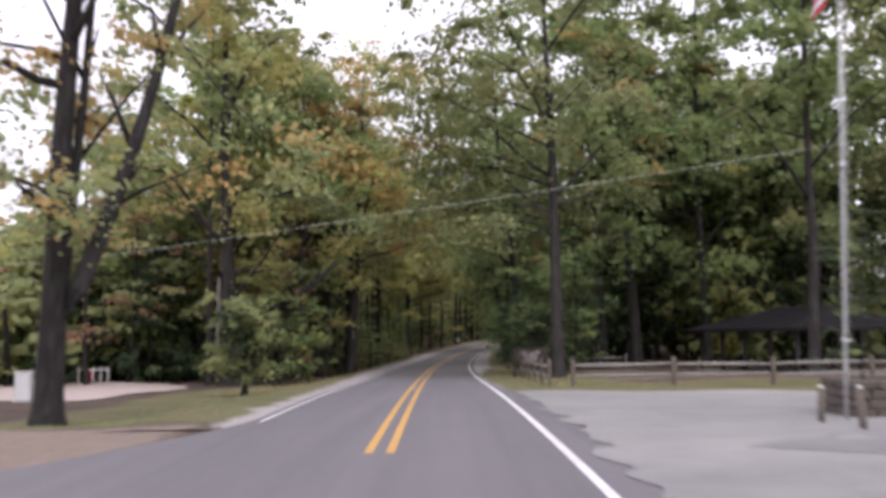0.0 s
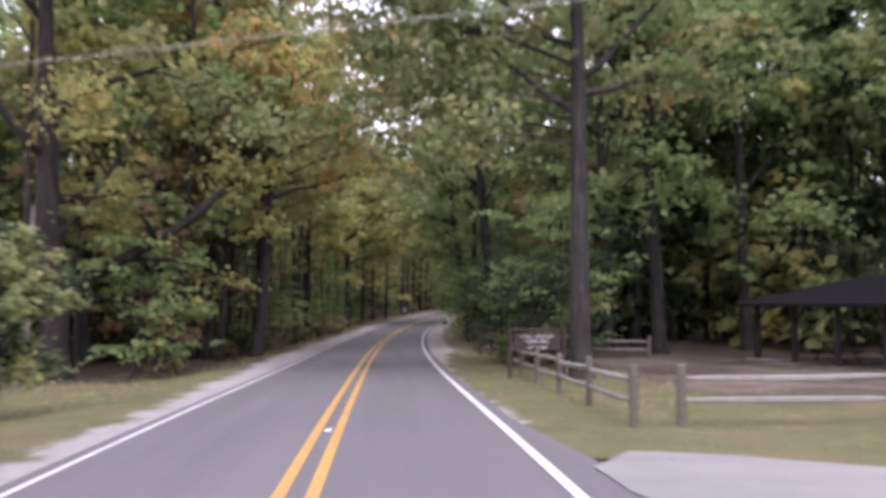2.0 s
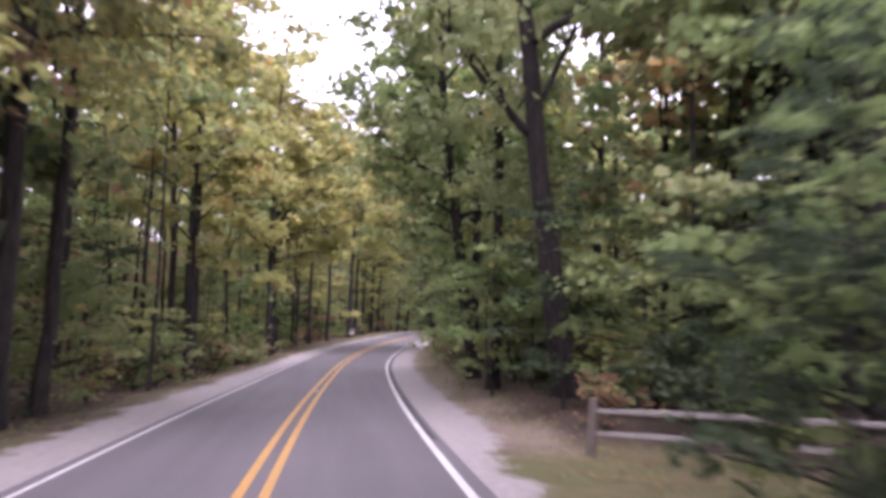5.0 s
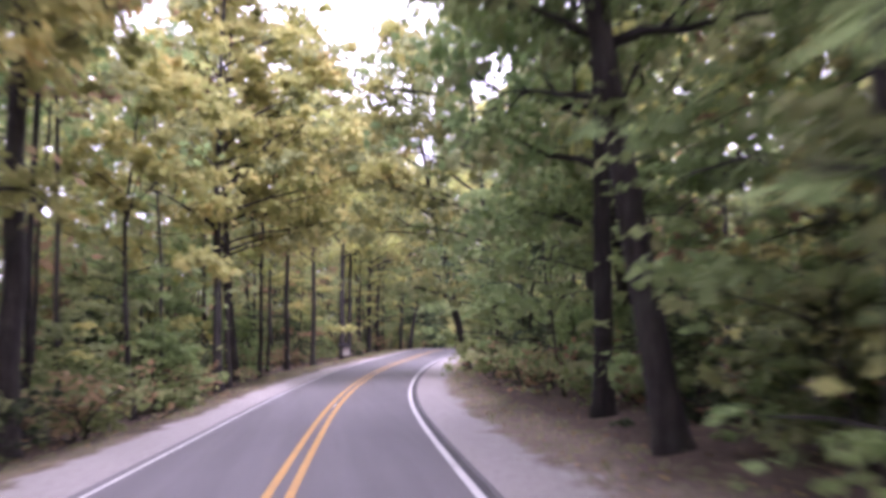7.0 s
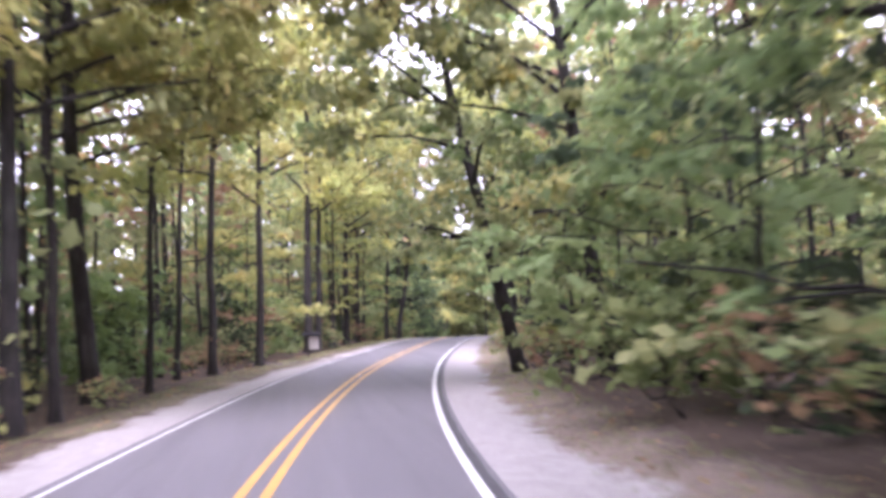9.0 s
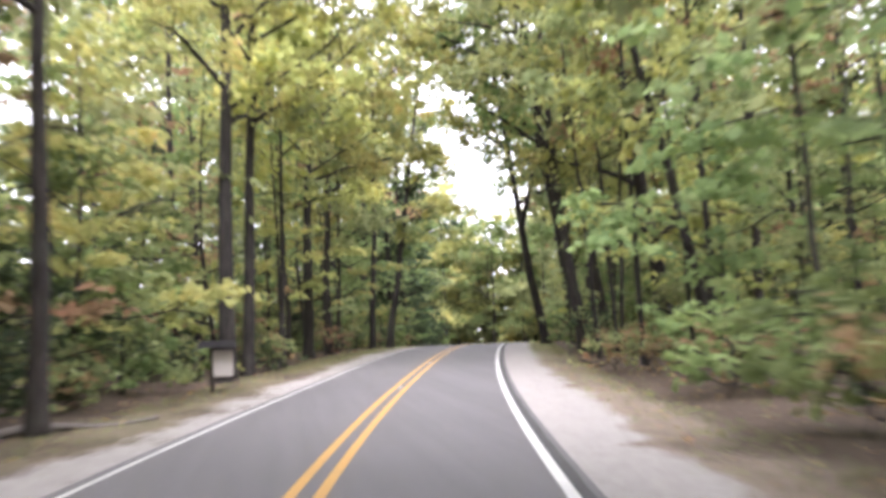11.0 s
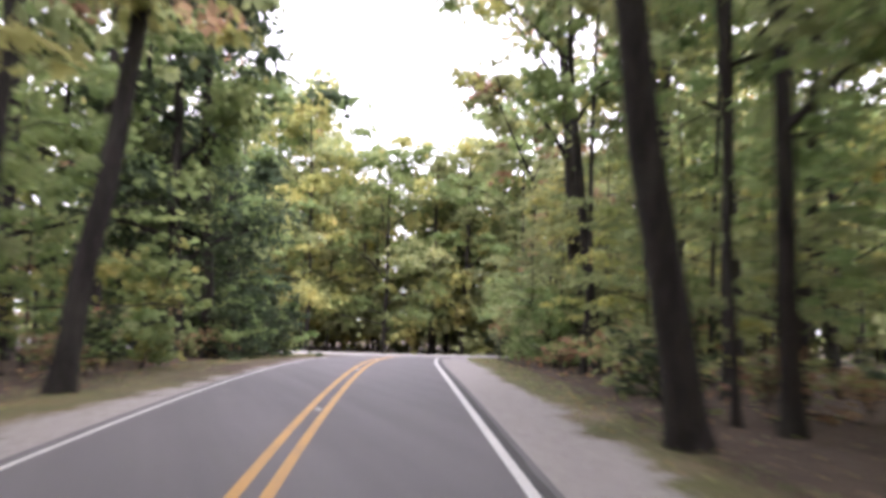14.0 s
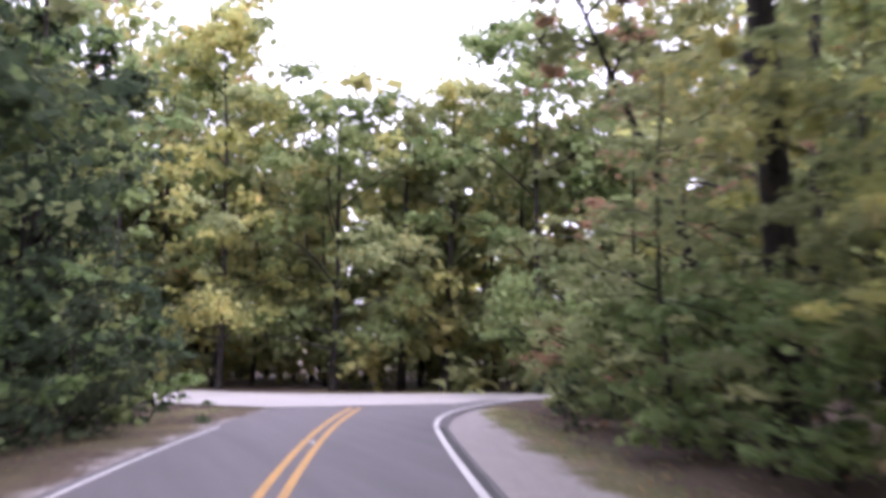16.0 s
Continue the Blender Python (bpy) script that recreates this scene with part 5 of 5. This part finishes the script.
def pavilion(x, y, turn):
    """Open picnic shelter: timber posts with braces, plate beams, hipped shingle roof."""
    ob = root("picnic_pavilion", pose(x, y, gz(x, y), 0, 0, turn), "dark timber picnic pavilion with a hipped shingle roof", "pavilion")
    L, W, E = 11.2, 7.2, 2.4
    part("floor_slab", boxed(-0.4, W + 0.4, -L - 0.4, 0.4, -0.3, 0.08, 0.02), CONCRETE, ob, "concrete floor slab")
    for sx in (0, W):
        for k in range(5):
            py = -k * L / 4
            part("post", boxed(sx - 0.1, sx + 0.1, py - 0.1, py + 0.1, 0.08, E, 0.01), DARK_TIMBER, ob)
            for d in (-1, 1):
                if (k == 0 and d > 0) or (k == 4 and d < 0):
                    continue
                part_mesh("brace", tube("brace", [(sx, py, E - 0.75), (sx, py + d * 0.7, E - 0.05)], 0.06, DARK_TIMBER, 4), ob)
        part("beam", boxed(sx - 0.11, sx + 0.11, -L - 0.3, 0.3, E, E + 0.26, 0.01), DARK_TIMBER, ob)
    for py in (0, -L / 2, -L):
        part("tie_beam", boxed(0.115, W - 0.115, py - 0.09, py + 0.09, E + 0.02, E + 0.22, 0.01), DARK_TIMBER, ob)
    o, t = 0.75, 0.12
    e = [(-o, -L - o), (W + o, -L - o), (W + o, o), (-o, o)]
    r = [(W / 2, -L + W / 2 - 0.6), (W / 2, -W / 2 + 0.6)]
    z0, z1 = E + 0.1, E + 1.4
    v = [(a, b, z0) for a, b in e] + [(a, b, z1) for a, b in r] + [(a, b, z0 - t) for a, b in e]
    f = [(0, 1, 4), (1, 2, 5, 4), (2, 3, 5), (3, 0, 4, 5), (9, 8, 7, 6), (0, 6, 7, 1), (1, 7, 8, 2), (2, 8, 9, 3), (3, 9, 6, 0)]
    part_mesh("roof", mesh_of("roof", v, f, [SHINGLE]), ob, "dark shingle roof")
    # shingle courses as thin overlapping steps
    for k in range(9):
        q = k / 9
        zc = z0 + (z1 - z0) * q + 0.015
        inset = q
        ring = [((-o) + (W / 2 + o) * inset, (-L - o) + (W / 2 - 0.6 + o) * inset), (W + o - (W / 2 + o) * inset, (-L - o) + (W / 2 - 0.6 + o) * inset),
                (W + o - (W / 2 + o) * inset, o - (W / 2 - 0.6 + o) * inset), (-o + (W / 2 + o) * inset, o - (W / 2 - 0.6 + o) * inset)]
        pts = [(a, b, zc) for a, b in ring]
        vv, ff = [], []
        for a, b in zip(pts, pts[1:] + pts[:1]):
            tube_data([a, b], [0.018, 0.018], 4, vv, ff)
        part_mesh("shingle_course", mesh_of("shingle_course", vv, ff, [SHINGLE]), ob)
    return ob


pavilion(16.4, 59.2, 9.5)


def picnic_table(x, y, turn):
    ob = root("picnic_table", pose(x, y, gz(x, y) + 0.09, 0, 0, turn), "dark wooden picnic table with benches under the pavilion", "table", "picnic tables")
    for k in range(5):
        part("plank", boxed(-0.9, 0.9, -0.36 + 0.146 * k, -0.226 + 0.146 * k, 0.72, 0.76, 0.006), DARK_TIMBER, ob)
    for s in (-1, 1):
        part("bench", boxed(-0.9, 0.9, s * 0.68 - 0.13, s * 0.68 + 0.13, 0.42, 0.46, 0.006), DARK_TIMBER, ob)
        part("cross_bar", boxed(s * 0.65 - 0.03, s * 0.65 + 0.03, -0.75, 0.75, 0.34, 0.42, 0.005), DARK_TIMBER, ob)
        for d in (-1, 1):
            part_mesh("leg", tube("leg", [(s * 0.6, d * 0.6, 0), (s * 0.6, d * 0.2, 0.72)], 0.045, DARK_TIMBER, 4), ob)
    return ob


for x, y, a in ((18.8, 56.7, 100), (20.4, 52.8, 98), (21.6, 56.4, 102)):
    picnic_table(x, y, a)


def cable():
    """A service wire from tree to tree across the road."""
    pts = []
    for q in np.linspace(0, 1, 25):
        x = -30 + 62 * q
        pts.append((x, 33.4 - 0.012 * x, max(6.62 + 0.142 * x + 0.0004 * x * x, 4.5 - 0.012 * x)))
    tagged(new("utility_wire", tube("utility_wire", pts, 0.0085, WIRE, 5)), "thin pale utility wire hung across the road", "cable")


cable()


def plain_pole(x, y, h):
    ob = root("wooden_pole", pose(x, y, gz(x, y), 0, 0.6, 0), "thin pale wooden pole standing on the lawn", "pole")
    part_mesh("shaft", tube("shaft", [(0, 0, -0.2), (0, 0, h * 0.5), (0, 0, h)], [0.085, 0.08, 0.07], OLD_WOOD, 10), ob)
    part_mesh("cap", tube("cap", [(0, 0, h), (0, 0, h + 0.05)], [0.09, 0.03], OLD_WOOD, 10), ob)


plain_pole(-12.3, 51.0, 5.9)


def utility_box(x, y):
    ob = root("utility_box", pose(x, y, gz(x, y) - 0.02, 0, 0, 8), "white metal utility box on the lawn edge", "utility box")
    part("body", boxed(-0.27, 0.27, -0.2, 0.2, 0.08, 1.05, 0.02), WHITE_METAL, ob)
    part("lid", boxed(-0.3, 0.3, -0.23, 0.23, 1.055, 1.1, 0.01), WHITE_METAL, ob)
    part("plinth", boxed(-0.34, 0.34, -0.27, 0.27, -0.1, 0.075, 0.01), CONCRETE, ob)
    part("door", boxed(-0.22, 0.22, -0.215, -0.203, 0.15, 0.98, 0.004), WHITE_METAL, ob)


utility_box(-14.9, 33.4)


def barricade(x, y, turn):
    ob = root("barricade", pose(x, y, gz(x, y), 0, 0, turn), "white and red road barricade on the gravel lot", "barricade")
    for k in range(5):
        part("post", boxed(k * 0.42 - 0.05, k * 0.42 + 0.05, -0.05, 0.05, -0.05, 0.98, 0.01), WHITE_METAL, ob)
    part("board", boxed(0.45, 0.8, 0.055, 0.09, 0.15, 0.85, 0.005), RED_CLOTH, ob, "red panel")
    part("rail", boxed(-0.05, 1.75, -0.08, -0.053, 0.75, 0.85, 0.005), WHITE_METAL, ob)


barricade(-21.2, 54.6, 4)


def white_fence(x0, y0, n, dx, dy):
    ob = root("white_fence", pose(x0, y0, gz(x0, y0)), "distant low white rail fence before the trees", "fence")
    z0 = gz(x0, y0)
    for k in range(n):
        x, y = dx * k, dy * k
        part("post", boxed(x - 0.07, x + 0.07, y - 0.07, y + 0.07, -0.1, 0.9, 0.01), WHITE_METAL, ob)
        if k < n - 1:
            for h in (0.45, 0.8):
                part_mesh("rail", tube("rail", [(x + 0.07, y, h), (x + dx - 0.07, y + dy, h)], 0.05, WHITE_METAL, 6), ob)


white_fence(-33.0, 60.0, 5, 2.6, -0.1)


def notice_stand(x, y, turn):
    """A small roofed notice stand at the head of a path."""
    ob = root("notice_stand", pose(x, y, gz(x, y), 0, 0, turn), "small roofed wooden notice stand with a pale panel", "notice board")
    part("post", boxed(-0.34, -0.24, 0.025, 0.125, -0.2, 1.25, 0.01), DARK_TIMBER, ob)
    part("panel", boxed(-0.27, 0.27, -0.09, -0.055, 0.42, 1.14, 0.01), PALE_PANEL, ob, "pale notice panel")
    part("frame_board", boxed(-0.3, 0.3, -0.05, 0.02, 0.36, 1.2, 0.005), BROWN_BOARD, ob)
    part("shelf", boxed(-0.38, 0.3, -0.2, -0.062, 0.26, 0.34, 0.01), DARK_TIMBER, ob)
    v = [(-0.7, -0.4, 1.2), (0.4, -0.4, 1.2), (0.4, 0.35, 1.2), (-0.7, 0.35, 1.2), (-0.6, -0.02, 1.4), (0.32, -0.02, 1.4)]
    f = [(0, 1, 5, 4), (2, 3, 4, 5), (1, 2, 5), (3, 0, 4), (3, 2, 1, 0)]
    part_mesh("roof", mesh_of("roof", v, f, [SHINGLE]), ob)


notice_stand(2.4, 147.61, 4)


def log(x, y, turn, length, r, mat, label):
    pts = [(length * (q - 0.5), 0.12 * math.sin(q * 5), r * 0.7 + 0.05 * math.sin(q * 7)) for q in np.linspace(0, 1, 8)]
    ob = new("fallen_log", tube("fallen_log", pts, [r * (1 - 0.6 * q) for q in np.linspace(0, 1, 8)], mat, 8))
    ob.matrix_world = pose(x, y, gz(x, y), 0, 0, turn)
    tagged(ob, label, "log", "fallen logs")


log(0.4, 139.4, 40, 3.0, 0.09, OLD_WOOD, "pale fallen branch lying by the path")
log(13.0, 101.7, 30, 4.0, 0.14, BARK, "dark fallen log on the leaf litter")
log(10.7, 109.3, -35, 2.6, 0.1, BARK, "dark fallen log on the leaf litter")
log(27.2, 176.2, 20, 3.0, 0.12, BARK, "dark fallen log on the leaf litter")

# the bushy tree on the lawn
bush = tree(-7.85, 37.0, 77, name="bush", label="dense bushy ornamental tree standing on the lawn", group="", H=3.2, r=0.13, base=0.9, crown=1.2, leaves=8000, leaf=0.15, flat=0.9, limbs=14, tone="olive", second="dark", spread=0.6, plate=0.16, low=2, lift=(0.5, 1.1))


for k, (x, y, h) in enumerate(((5.2, 52.9, 3.2), (6.3, 54.7, 3.6), (5.4, 56.1, 2.6))):
    tree(x, y, 80 + k, name="shrub", label="dense dark green evergreen shrub beside the fence", group="", H=h, r=0.07, base=0.4, crown=1.9, leaves=2600, leaf=0.15, flat=0.5, limbs=11, tone="dark", second="green", spread=0.6, low=3)

# ---- fallen leaves and grass ----
def strewn(name, label, count, size, tones, where, seed):
    rng = np.random.default_rng(seed)
    pts = []
    while len(pts) < count:
        y = rng.uniform(36, 217)
        lat = where(rng, y)
        x, yy = beside(y, lat)
        pts.append((x, yy, gz(x, yy) + 0.045 + rng.uniform(0, 0.02)))
    hue = rng.integers(0, len(tones), count)
    tagged(new(name, leaves_mesh(name, np.array(pts), np.tile((0.0, 0.0, 1.0), (count, 1)), rng, size, 0.3, [G[t] for t in tones], hue)), label, "leaf litter", kind="stuff")


strewn("leaf_litter", "fallen brown and yellow leaves on the verge", 11000, 0.08, ("rust", "orange", "rust", "olive"),
       lambda rng, y: rng.choice((-1, 1)) * (4.5 + abs(rng.normal(0, 1)) * 3.0), 21)


def grass_tufts(seed, count):
    rng = np.random.default_rng(seed)
    v, f = [], []
    made = 0
    while made < count:
        y = rng.uniform(18, 218)
        side = rng.choice((-1, 1))
        width = 5.0 if y < 60 else 1.6
        lat = side * (3.3 + (0 if y < 45 else 0.9) + rng.random() * width)
        if side > 0 and y < 29:
            continue
        x, yy = beside(y, lat)
        z = gz(x, yy) - 0.01
        made += 1
        for _ in range(5):
            a, h, w = rng.uniform(0, 6.28), rng.uniform(0.04, 0.12), 0.008
            ox, oy = x + rng.normal(0, 0.07), yy + rng.normal(0, 0.07)
            b = len(v)
            dx, dy = math.cos(a), math.sin(a)
            lx, ly = rng.normal(0, 0.04, 2)
            v += [(ox - dx * w, oy - dy * w, z), (ox + dx * w, oy + dy * w, z), (ox + lx, oy + ly, z + h)]
            f.append((b, b + 1, b + 2))
    tagged(new("grass", mesh_of("grass", v, f, [G["olive"]])), "short mown grass blades on the verge", "grass", kind="stuff")


grass_tufts(31, 10000)


# ---- raised reflectors between the centre lines ----
def road_marker(y):
    x, yy = beside(y, 0.0)
    ob = root("road_marker", pose(x, yy, float(spline(CZ, yy)) + 0.001, 0, 0, -math.degrees(math.atan(float(slope(y))))), "small white raised reflector between the yellow lines", "road marker", "road reflectors")
    bm = box(bmesh.new(), -0.055, 0.055, -0.05, 0.05, 0, 0.02)
    for v in bm.verts:
        if v.co.z > 0.01:
            v.co.x *= 0.8
            v.co.y *= 0.55
    part("body", bm, WHITE_METAL, ob)


for y in (8.2, 32.3, 56.2, 80.1, 104.0, 127.9, 145.6, 157.6, 169.5, 180.6, 193.4, 205.3):
    road_marker(y)
